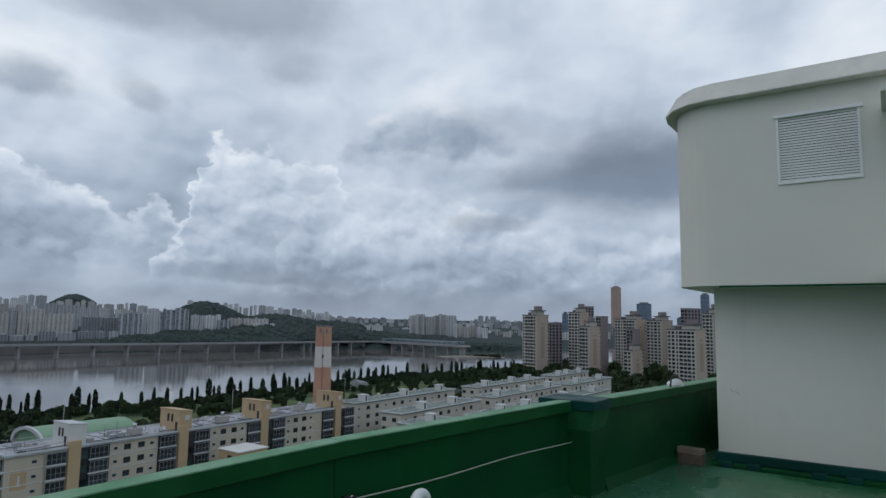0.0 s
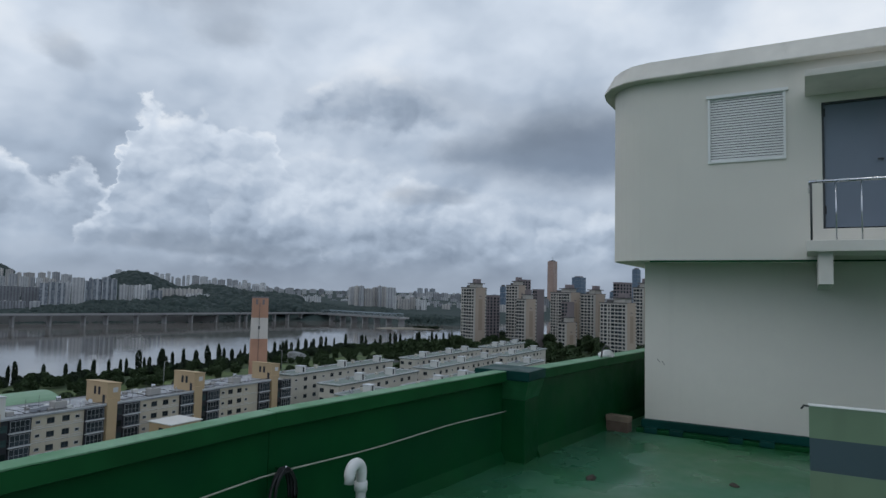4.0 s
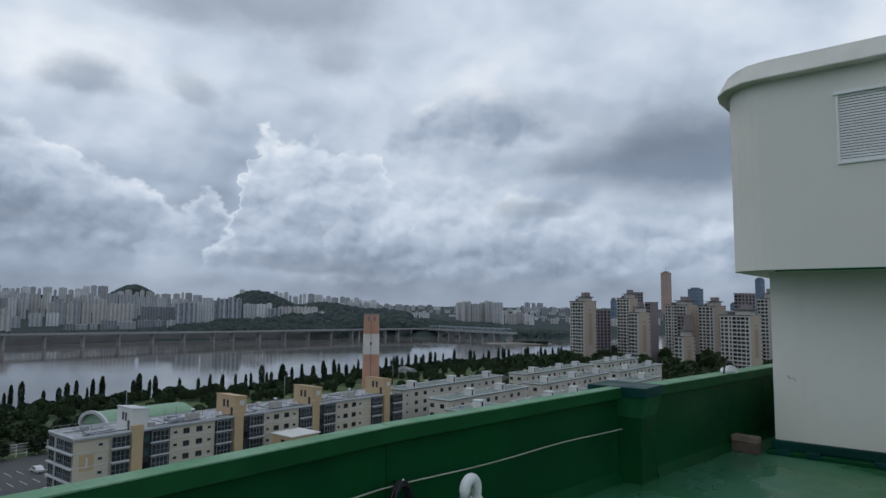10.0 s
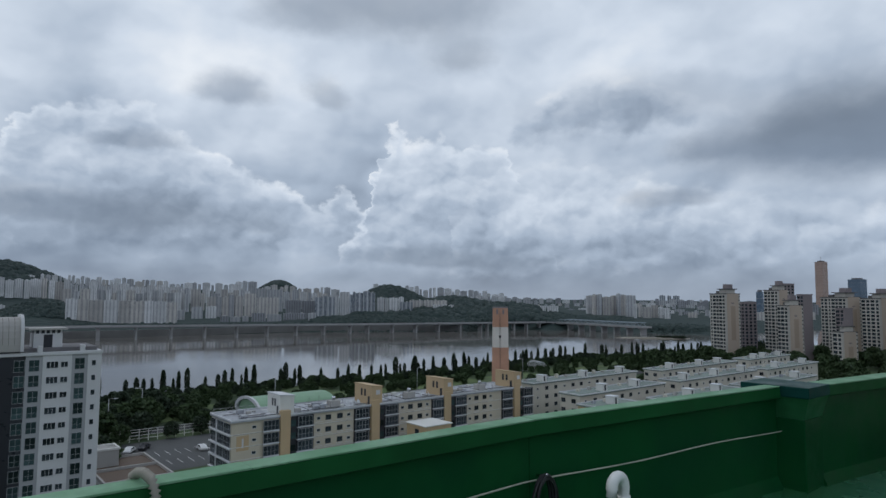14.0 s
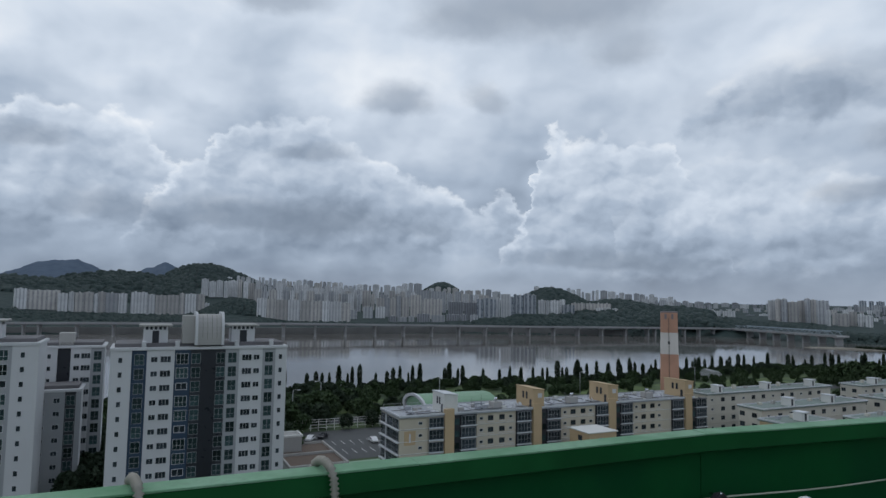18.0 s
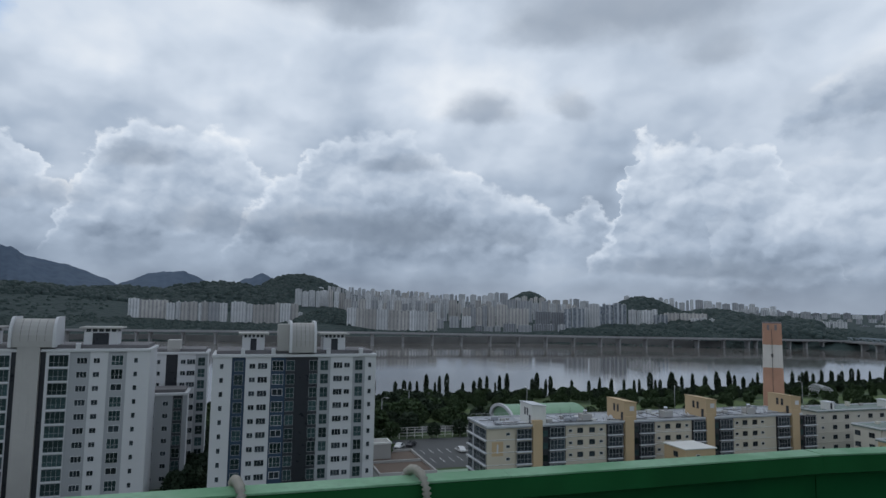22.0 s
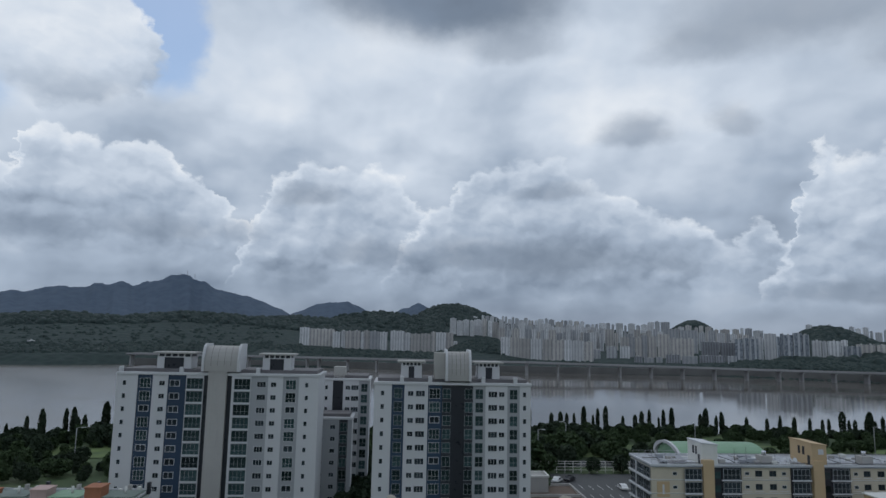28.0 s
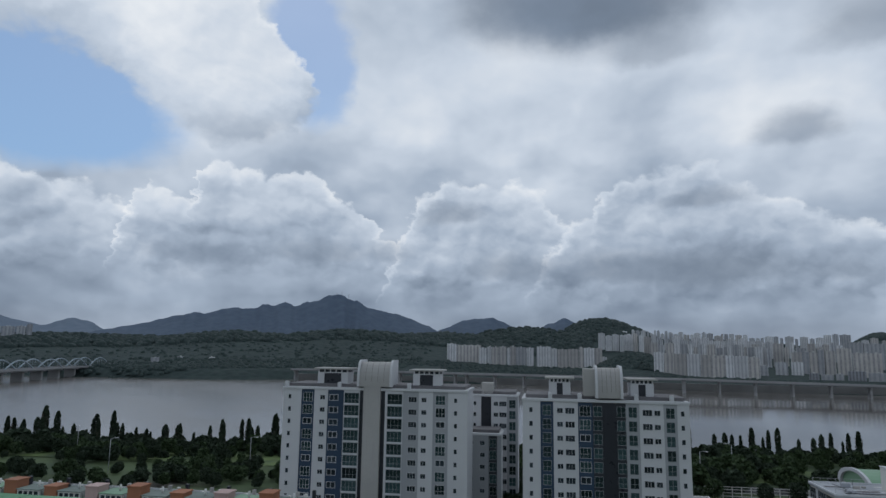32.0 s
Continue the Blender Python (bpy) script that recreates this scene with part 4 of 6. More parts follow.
WIN = {
    "s": window_meshes("s", 0.65, 0.95, M["pane"], M["frame_white"], 0, bar=0.05),
    "k": window_meshes("k", 1.1, 0.95, M["pane"], M["frame_white"], 1, bar=0.05),
    "m": window_meshes("m", 1.8, 1.15, M["pane"], M["frame_white"], 2, bar=0.06),
    "n": window_meshes("n", 1.9, 1.2, M["pane"], M["frame_white"], 1, bar=0.09),
    "L": window_meshes("L", 2.1, 1.95, M["pane_green"], M["frame_white"], 2, bar=0.055, lower=0.75),
    "B": window_meshes("B", 3.3, 2.2, M["pane_green"], M["frame_grey"], 3, bar=0.055, lower=0.8),
    "b": window_meshes("b", 1.55, 1.95, M["pane_green"], M["frame_grey"], 1, bar=0.055, lower=0.8),
    "D": window_meshes("D", 3.6, 2.1, M["pane"], M["frame_grey"], 3, bar=0.08, lower=0.9),
    "E": window_meshes("E", 2.3, 2.1, M["pane"], M["frame_dark"], 1, bar=0.08, lower=0.9),
    "w": window_meshes("w", 1.4, 1.1, M["pane"], M["frame_dark"], 1, bar=0.06),
    "v": window_meshes("v", 0.9, 0.6, M["pane"], M["frame_white"], 0, bar=0.06),
    "r": window_meshes("r", 1.5, 1.3, M["pane"], M["frame_white"], 0, bar=0.06),
}


def window(kind, parent, x, y, z, rz=0.0):
    f, p = WIN[kind]
    o = piece("window", f, parent, x, y, z, rz)
    piece("pane", p, o, 0, 0, 0)
    return o


# ---- white apartment towers ----
def white_tower(u, w, top, depth, bays, label, floors=12, pitch=2.72):
    """bays, along the facade: width, wall colour, windows as (kind, place along the bay)."""
    t = thing("apartment_tower", G(u, w, 0), 54, label, "apartment tower", "white apartment towers")
    total = sum(b[0] for b in bays)
    part("core", block((0.2, total - 0.2, 0.35, depth, -0.5, top - 0.1)), M["apt_white"], t)
    x = 0.0
    for wid, colour, wins in bays:
        proud = {"apt_white": 0.0, "apt_grey": 0.12, "apt_navy": 0.18, "apt_dark": 0.22, "concrete": -0.5}[colour]
        part("wall_bay", block((x, x + wid - 0.003, proud, 0.5, -0.5, top + (0.0 if colour != "concrete" else 1.0))), M[colour], t)
        for kind, at in wins:
            for f in range(floors):
                z = top - 1.75 - f * pitch
                k = kind
                if kind == "L" and f % 3 == 2:
                    k = "n"
                window(k, t, x + at, proud, z if k == kind else z + 0.15)
                if kind == "B":
                    piece("balcony_slab", SLAB, t, x + at, proud, z - 1.28)
        x += wid
    part("cornice", block((-0.15, total + 0.15, -0.2, depth + 0.2, top, top + 0.55), bevel=0.05), M["apt_white"], t, "white roof cornice")
    part("roof", block((0.6, total - 0.6, 1.0, depth - 0.8, top + 0.55, top + 1.25)), M["shingle"], t, "dark grey roof")
    return t


SLAB = to_mesh("balcony_slab", block((-1.75, 1.75, -0.22, 0.05, -0.12, 0.16), bevel=0.02), M["frame_white"])


def pavilion(t, x0, x1, y0, z):
    """A small roof house with a flat hat."""
    p = part("roof_house", block((x0 + 0.8, x1 - 0.8, y0 + 0.6, y0 + 5, z, z + 2.7)), M["apt_white"], t)
    part("roof_slab", prism([(x0, y0), (x1, y0), (x1, y0 + 5.6), (x0, y0 + 5.6)], z + 3.3, z + 3.7, 0.12), M["concrete"], p)
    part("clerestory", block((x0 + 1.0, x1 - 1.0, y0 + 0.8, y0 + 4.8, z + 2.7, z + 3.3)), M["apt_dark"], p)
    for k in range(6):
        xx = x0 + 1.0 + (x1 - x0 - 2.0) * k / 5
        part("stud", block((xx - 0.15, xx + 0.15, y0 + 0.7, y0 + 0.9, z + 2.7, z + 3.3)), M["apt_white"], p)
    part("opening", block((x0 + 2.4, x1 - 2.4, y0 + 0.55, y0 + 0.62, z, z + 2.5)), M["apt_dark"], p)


def hood(t, x0, x1, y0, z0, z1):
    """A barrel-backed concrete hood over the lift shaft with two cheek walls."""
    sec = [(y0, z0), (y0, z0 + 1.2)]
    sec += [(y0 + 2.4 * (1 - math.cos(radians(a))), z0 + 1.2 + (z1 - z0 - 1.2) * math.sin(radians(a))) for a in range(15, 91, 15)]
    sec += [(y0 + 6, z1), (y0 + 6, z0)]
    h = part("lift_hood", profile_bar(sec, x0 + 0.5, x1 - 0.5), M["concrete"], t, "curved concrete lift hood")
    big = [(y - (0.35 if i < 8 else -0.2), z + (0.5 if z > z0 + 1 else 0.0)) for i, (y, z) in enumerate(sec)]
    part("cheek_wall", profile_bar(big, x0, x0 + 0.5), M["apt_white"], h)
    part("cheek_wall", profile_bar(big, x1 - 0.5, x1), M["apt_white"], h)
    for k in range(1, 5):
        xx = x0 + 0.5 + (x1 - x0 - 1) * k / 5
        part("seam", profile_bar([(y - 0.02, z + 0.02) for y, z in sec[1:-2]] + [(y + 0.02, z) for y, z in sec[1:-2]][::-1], xx - 0.03, xx + 0.03), M["shingle"], h)


def bollards(t, xs, z):
    for x in xs:
        part("chimney_pot", block((x - 0.4, x + 0.4, -0.1, 0.8, z, z + 1.3), bevel=0.12), M["apt_white"], t)


W, GR, NV, DK, CO = "apt_white", "apt_grey", "apt_navy", "apt_dark", "concrete"
TA = white_tower(-59.5, 143, 31.1, 13, [
    (4.3, W, (("s", 1.6),)), (3.1, NV, (("L", 1.55),)), (3.2, W, (("k", 2.0),)), (3.8, NV, (("n", 1.4),)), (3.7, W, (("B", 1.85),)),
    (1.0, DK, ()), (3.9, CO, ()), (1.0, DK, ()), (0.4, W, ()), (3.7, W, (("B", 1.85),)), (3.6, GR, (("m", 2.2),)), (3.2, W, (("k", 1.2),)),
    (3.4, GR, (("L", 1.7),)), (4.3, W, (("s", 1.7),))], "white and navy apartment tower with a curved concrete lift hood")
pavilion(TA, 6.3, 15.2, 2.0, 32.2)
pavilion(TA, 29.0, 36.8, 2.0, 32.2)
hood(TA, 17.6, 25.6, -0.6, 32.0, 37.4)
bollards(TA, (13.2, 27.9 + 1.5, 0.6), 31.5)
TB = white_tower(-4.6, 135, 30.4, 13, [
    (3.6, W, (("s", 1.7),)), (2.6, NV, (("b", 1.3),)), (4.9, W, (("k", 1.3), ("m", 3.3))), (2.9, NV, (("L", 1.4),)), (2.0, DK, (("b", 1.0),)),
    (2.6, DK, ()), (1.9, DK, (("b", 1.0),)), (2.6, GR, (("b", 1.3),)), (4.6, W, (("m", 1.5), ("k", 3.4))), (2.6, GR, (("b", 1.3),)), (2.3, W, (("s", 1.0),))],
    "white apartment tower with dark glass stair shaft")
pavilion(TB, 4.6, 10.6, 2.0, 31.5)
pavilion(TB, 21.0, 27.2, 2.0, 31.5)
hood(TB, 14.6, 20.0, -0.6, 31.3, 37.2)
part("roof_box", block((12.4, 14.9, 0.5, 5.0, 31.6, 37.0), bevel=0.05), M["concrete"], TB)
bollards(TB, (5.6, 11.5, 22.6, 29.4), 30.8)
TC = white_tower(-19.5, 168, 28.6, 12, [(3.2, W, (("s", 1.6),)), (2.6, DK, ()), (4.0, W, (("k", 1.2), ("m", 3.0))), (2.8, GR, (("b", 1.4),))],
                 "white apartment tower standing behind the front pair")
part("roof_box", block((3.2, 6.2, 1.0, 5.0, 29.2, 32.0), bevel=0.05), M["concrete"], TC)
# grey bays stand in for the shade lying over this wing
TD = white_tower(-18.6, 157, 20.3, 9, [(2.2, GR, (("v", 1.1),)), (3.0, GR, (("k", 1.5),)), (2.0, DK, (("b", 1.0),)), (1.0, GR, ())], "lower wing between the apartment towers, its shade given as grey walls", floors=8)

# ---- five-storey slabs ----
def slab_block(u, w, length, depth, top, style, label, units, group="five-storey slabs", heads=(), end_glass=False):
    """A walk-up block with its flat roof and kerbs."""
    b = thing("apartment_block", G(u, w, 0), 54, label, "apartment block", group)
    wall, shaft, roof = style
    part("body", block((0, length, 0.0, depth, -0.5, top - 0.35)), M[wall], b)
    part("roof", block((-0.3, length + 0.3, -0.5, depth + 0.4, top - 0.35, top), bevel=0.04), M[roof], b)
    part("roof_kerb", block((-0.3, length + 0.3, -0.5, -0.3, top, top + 0.3), (-0.3, length + 0.3, depth + 0.2, depth + 0.4, top, top + 0.3),
                            (-0.3, -0.1, -0.3, depth + 0.2, top, top + 0.3), (length + 0.1, length + 0.3, -0.3, depth + 0.2, top, top + 0.3)), M["frame_white"], b)
    return b


def roof_head(b, x0, x1, y0, y1, z, h, material, label="", marks=True):
    """A stair head with a lid that falls to the back; slits in its end face."""
    bm = block((x0, x1, y0, y1, z, z + h))
    lid = block((x0 - 0.15, x1 + 0.15, y0 - 0.15, y1 + 0.15, z + h + 0.004, z + h + 0.24), bevel=0.03)
    for m in (bm, lid):
        for v in m.verts:
            if v.co.z > z + 0.1:
                v.co.z -= 0.35 * (v.co.x - x0) / (x1 - x0) * (1 if y1 - y0 > 6 else 0)
    r = part("stair_head", bm, M[material], b, label)
    part("lid", lid, M["frame_white" if material == "blk_white" else material], r)
    if marks:
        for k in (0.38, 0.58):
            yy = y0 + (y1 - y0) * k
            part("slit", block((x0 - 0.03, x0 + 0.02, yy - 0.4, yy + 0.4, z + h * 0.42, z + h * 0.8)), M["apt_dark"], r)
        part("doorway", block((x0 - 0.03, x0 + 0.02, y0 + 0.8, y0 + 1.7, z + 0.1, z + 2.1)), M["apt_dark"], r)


TOP1, P1 = 13.9, 2.8
b1 = slab_block(55, 138.8, 91, 12, TOP1, ("blk_cream", "blk_ochre", "blk_roof"), "cream five-storey apartment block with ochre stair shafts and dark glazed balconies", 4)
STAIR = to_mesh("stair_pane", block((-0.7, 0.7, -0.05, 0.02, -0.6, 0.75), bevel=0.02), M["pane_green"])
for c in (12.7, 37.4, 61.3, 89.0):
    part("stair_shaft", block((c - 1.5, c + 0.9, -0.9, 0.3, -0.5, TOP1 + 1.2), bevel=0.03), M["blk_ochre"], b1, "ochre stair shaft")
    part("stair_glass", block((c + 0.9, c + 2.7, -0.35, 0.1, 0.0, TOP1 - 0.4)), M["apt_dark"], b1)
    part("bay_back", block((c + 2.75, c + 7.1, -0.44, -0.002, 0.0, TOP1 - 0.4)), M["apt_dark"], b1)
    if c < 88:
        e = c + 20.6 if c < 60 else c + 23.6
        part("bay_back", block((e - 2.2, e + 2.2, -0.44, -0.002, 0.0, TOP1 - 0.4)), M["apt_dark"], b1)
    for f in range(5):
        z = TOP1 - 1.75 - f * P1
        window("D", b1, c + 4.9, -0.5, z)
        piece("balcony_slab", SLAB, b1, c + 4.9, -0.4, z - 1.3, 0, (1.25, 2.0, 0.8))
        piece("stair_pane", STAIR, b1, c + 1.78, -0.36, z - 0.3)
        if c < 88:
            window("D", b1, c + 20.6 if c < 60 else c + 23.6, -0.5, z)
            piece("balcony_slab", SLAB, b1, c + 20.6 if c < 60 else c + 23.6, -0.4, z - 1.3, 0, (1.25, 2.0, 0.8))
        if c < 88:
            for k, at in (("v", 8.6), ("w", 11.2), ("w", 14.4), ("v", 16.9)):
                window(k, b1, c + at, 0.0, z + 0.1)
                part("sill", block((c + at - 1.0, c + at + 1.0, -0.16, -0.002, z - 0.85, z - 0.75)), M["frame_white"], b1)
for f in range(5):
    z = TOP1 - 1.75 - f * P1
    window("D", b1, 9.1, -0.45, z)
    piece("balcony_slab", SLAB, b1, 9.1, -0.35, z - 1.3, 0, (1.1, 2.0, 1.0))
    window("v", b1, 5.2, 0.0, z)
    part("floor_band", block((0.0, 88.0, -0.07, -0.002, z - 1.30, z - 1.16)), M["blk_white"], b1, "pale floor band")
    part("floor_line", block((0.0, 88.0, -0.05, -0.002, z - 1.36, z - 1.302)), M["shingle"], b1, "dark line under the band")
    for k in range(3):
        window("D", b1, -0.12, 2.2 + 3.9 * k, z, -90)
    part("balcony_slab", block((-0.7, 0.0, -0.1, 12.0, z - 1.42, z - 1.12), bevel=0.03), M["frame_white"], b1)
    part("corner_post", block((-0.45, -0.15, 7.9, 8.2, z - 1.1, z + 1.2)), M["frame_white"], b1)
part("number_board", block((1.2, 4.0, -0.06, -0.002, TOP1 - 6.6, TOP1 - 3.4)), M["blk_ochre"], b1, "ochre board with a plain mark")
part("mark", block((2.4, 2.8, -0.09, -0.062, TOP1 - 6.0, TOP1 - 4.0)), M["frame_white"], b1)
roof_head(b1, 11.4, 15.0, 0.3, 7.0, TOP1, 4.5, "blk_white", "white stair head")
for c in (37.4, 61.3, 89.0):
    roof_head(b1, c - 1.4, c + 1.9, -0.4, 7.6, TOP1, 4.7, "blk_ochre", "ochre stair head")
    part("number_mark", block((c + 0.0, c + 1.2, -0.44, -0.402, TOP1 + 2.5, TOP1 + 3.6)), M["frame_white"], b1)
for y in (0.4, 11.4):
    part("roof_rail", tube([(0.2, y, TOP1 + 1.1), (11.0, y, TOP1 + 1.1)], 0.04, 5), M["lamp_post"], b1)
    for k in range(8):
        part("rail_post", tube([(0.2 + 1.5 * k, y, TOP1), (0.2 + 1.5 * k, y, TOP1 + 1.1)], 0.035, 5), M["lamp_post"], b1)
for x, y in ((27.0, 3.0), (50.5, 3.2), (76.5, 3.0)):
    tank = part("roof_tank", block((x - 1.3, x + 1.3, y - 1.2, y + 1.2, TOP1, TOP1 + 1.7), bevel=0.1), M["concrete"], b1)
    part("cowl", tube([(x, y, TOP1 + 1.7), (x, y, TOP1 + 2.3), (x, y, TOP1 + 2.6)], 0.5, 8), M["chrome"], tank)
for i, x in enumerate((30.0, 31.2, 32.1, 33.0, 53.0, 55.6, 79.0, 80.5)):
    dish = part("satellite_dish", tube([(x, 1.4 + 0.3 * (i % 2), TOP1), (x, 1.4, TOP1 + 0.9), (x + 0.05, 1.2, TOP1 + 0.95)], 0.06, 6), M["lamp_post"], b1)
    bm = bmesh.new()
    bmesh.ops.create_cone(bm, cap_ends=True, segments=12, radius1=0.1, radius2=0.5, depth=0.14)
    bmesh.ops.transform(bm, matrix=pose(x, 1.1, TOP1 + 1.05, 60, 0, 20 * (i % 3)), verts=bm.verts)
    part("bowl", bm, M["frame_white"], dish)
rr = random.Random(3)
for i in range(64):
    x, y = rr.uniform(1.5, 89), rr.uniform(1.0, 10.5)
    if any(h0 - 1 < x < h1 + 1 for h0, h1 in ((10.4, 15.5), (35, 40), (59, 64), (86.5, 91))):
        continue
    s = rr.uniform(0.25, 0.9)
    part("roof_vent", block((x - s, x + s, y - s * 0.6, y + s * 0.6, TOP1, TOP1 + s * 1.1), bevel=0.06), M[rr.choice(["blk_white", "blk_roof", "concrete"])], b1)
# pale sheets stand in for reflections on the roof; dark ones are felt
for k in range(26):
    x, y, ln = rr.uniform(1, 84), rr.uniform(0.6, 10.6), rr.uniform(1.5, 6.0)
    part("roof_patch", block((x, x + ln, y, y + rr.uniform(0.5, 1.6), TOP1 + 0.004, TOP1 + 0.03 + 0.001 * k)), M[("shingle", "frame_white", "shingle", "blk_white")[k % 4]], b1, "patch of roofing felt" if k % 2 == 0 else "pale sheet standing in for a reflecting roof patch")
for k in range(9):
    x = (3, 19, 22, 29, 43, 47, 55, 68, 74)[k]
    part("roof_duct", tube([(x, 0.5, TOP1 + 0.5), (x + 0.4, 5.0, TOP1 + 0.5), (x + 0.2, 9.5, TOP1 + 0.4)], 0.07, 6), M["frame_dark"], b1)
    part("roof_pole", tube([(x + 1.0, 2.0 + 0.6 * (k % 4), TOP1), (x + 1.0, 2.0 + 0.6 * (k % 4), TOP1 + 2.6 + 0.4 * (k % 3))], 0.04, 5), M["frame_dark"], b1)
for y in (-0.38, 12.28):
    part("roof_kerb_strip", block((15.6, 90.6, y - 0.12, y + 0.12, TOP1 + 0.302, TOP1 + 0.34)), M["shingle"], b1, "dark strip on the kerb")
for k in range(6):
    part("roof_pipe", tube([(2 + 15 * k, 0.6 + 0.3 * (k % 3), TOP1 + 0.35), (13 + 15 * k, 0.8 + 0.2 * (k % 2), TOP1 + 0.35)], 0.09, 6), M["frame_dark"], b1)

lowb = thing("annex", G(97.6, 124.5, 0), 54, "low ochre annex with a white flat roof", "building")
part("body", block((0, 8.2, 0, 7.6, -0.5, 9.7)), M["blk_ochre"], lowb)
part("roof", block((-0.3, 8.5, -0.3, 7.9, 9.7, 9.95), bevel=0.05), M["blk_white"], lowb)
window("w", lowb, 0.0, 3.4, 8.2, -90)
window("v", lowb, 3.4, 0.0, 8.2)

for i, (u, w, L, top, heads) in enumerate(((156, 143, 58, 13.6, 3), (226, 140, 62, 13.4, 3), (150, 119, 44, 13.2, 2), (200, 117, 56, 13.6, 3), (264, 116, 50, 13.4, 2),
                                           (160, 96, 42, 13.4, 2), (208, 96, 50, 13.4, 2), (140, 104.5, 17, 12.6, 1), (300, 140, 44, 13.4, 3))):
    wb = slab_block(u, w, L, 7.4, top, ("slab_cream" if i != 7 else "blk_ochre", "blk_white", "roof_teal"), "off-white five-storey apartment block with small roof heads" if i != 7 else "ochre five-storey block with a teal roof", heads)
    n = int(L / 4.6)
    for f in range(4):
        for k in range(n):
            window("w" if k % 3 else "v", wb, 2.4 + k * 4.5, 0.0, top - 1.9 - 2.75 * f)
        for k in range(2):
            window("w", wb, 0.0, 2.4 + 3.8 * k, top - 1.9 - 2.75 * f, -90)
        part("string_course", block((0, L, -0.12, -0.002, top - 3.35 - 2.75 * f, top - 3.15 - 2.75 * f)), M["slab_cream"], wb)
    for k in range(int(L / 7)):
        x = 3 + 7 * k + 1.7 * ((k * 5 + i) % 3)
        part("roof_vent", block((x - 0.5, x + 0.5, 5.4, 6.3, top, top + 0.7 + 0.3 * (k % 3)), bevel=0.05), M[("concrete", "blk_roof", "slab_cream")[(k + i) % 3]], wb)
    for k in range(heads):
        x = L * (k + 0.5) / heads + 2.5 * ((k + i) % 3 - 1)
        r = part("stair_head", block((x - 1.1, x + 1.1, 1.2, 3.8, top, top + 2.0), bevel=0.04), M["blk_white"], wb)
        part("lid", block((x - 1.3, x + 1.3, 1.0, 4.0, top + 2.0, top + 2.2), bevel=0.03), M["frame_white"], r)
        part("slit", block((x - 0.35, x + 0.35, 1.17, 1.21, top + 0.1, top + 1.8)), M["apt_dark"], r)

ow = slab_block(-128, 118, 82, 11, 10.6, ("blk_white", "blk_white", "roof_teal"), "five-storey block with teal roof and coloured stair heads", 5)
for i in range(9):
    x = 3 + 9.0 * i
    roof_head(ow, x, x + 2.7, 0.2, 3.4, 10.6, 2.0 + 0.4 * (i % 3), ("orange", "pink", "orange", "orange", "pink", "orange", "orange", "pink", "orange")[i], marks=True)
    part("attic_wall", block((x + 3.4, x + 8.2, -0.2, 0.4, 10.9, 12.0), bevel=0.03), M["blk_white"], ow)
    for k in range(4):
        part("attic_window", block((x + 3.7 + 1.15 * k, x + 4.5 + 1.15 * k, -0.24, -0.198, 11.1, 11.75)), M["pane"], ow)
    part("attic_roof", block((x + 3.2, x + 8.4, -0.4, 4.6, 12.01, 12.16), bevel=0.03), M[("roof_teal", "gym_green", "roof_teal")[i % 3]], ow)
    for k in range(4):
        part("roof_vent", block((x + 3.6 + 1.3 * k, x + 4.2 + 1.3 * k, 5.0 + k, 5.7 + k, 10.6, 12.2 + 0.5 * (k % 2)), bevel=0.05), M[("blk_white", "concrete", "blk_white", "apt_dark")[k]], ow)
    part("flue", tube([(x + 6.0, 2.4, 12.1), (x + 6.0, 2.4, 13.3)], 0.22, 8), M["blk_white"], ow)
for f in range(4):
    for k in range(17):
        window("w" if k % 3 else "v", ow, 3 + 4.7 * k, 0.0, 8.8 - 2.75 * f)

# ---- chimney ----
ch = thing("chimney", polar(9.32, 226, 0), 12, "tall square chimney with orange and white bands", "chimney")
z = -0.5
for i, (z1, mat) in enumerate(((14.0, "chim_red"), (24.2, "chim_red"), (31.2, "chim_white"), (37.7, "chim_red"))):
    h0, h1 = 3.0 - 0.012 * z, 3.0 - 0.012 * z1
    bm = block((-h0, h0, -h0, h0, z, z1 - 0.004))
    for v in bm.verts:
        if v.co.z > z + 0.1:
            v.co.x *= h1 / h0
            v.co.y *= h1 / h0
    part("shaft", bm, M[mat], ch)
    z = z1
part("rim", block((-2.6, 2.6, -2.6, 2.6, 37.7, 38.1), bevel=0.06), M["rt_mauve"], ch, "sooty rim")
for s in (-1.5, 0.6):
    part("slot", block((s, s + 0.7, -2.60, -2.52, 35.6, 37.3)), M["rt_mauve"], ch)
part("ladder", tube([(-0.2, -3.1, 2), (-0.2, -2.68, 36)], 0.06, 6), M["frame_dark"], ch)
part("mark", block((-0.5, 0.1, -2.78, -2.6, 27.4, 28.4)), M["apt_dark"], ch)

# ---- gym with green vaulted roof, parking, low building ----
gym = thing("gymnasium", G(79, 186, 0), 54, "gymnasium with pale green vaulted roof", "hall")
sec = [(-9, 7.0)] + [(-9 * math.cos(radians(a)), 7.0 + 4.2 * math.sin(radians(a))) for a in range(15, 180, 15)] + [(9, 7.0)]
part("vault", profile_bar(sec, 0, 25), M["gym_green"], gym)
part("wall", block((0.2, 24.8, -8.8, 8.8, -0.5, 6.99)), M["blk_white"], gym)
part("gable_arch", profile_bar([(y * 1.04, z + 0.4) for y, z in sec] + [(y * 0.92, z - 0.4) for y, z in sec][::-1], -0.8, -0.1), M["frame_white"], gym)


# ---- parking and park ----
park = bmesh.new()
vs = [park.verts.new(G(u, w, 0.03)) for u, w in ((36, 160), (84, 160), (84, 196), (36, 196))]
park.faces.new(vs)
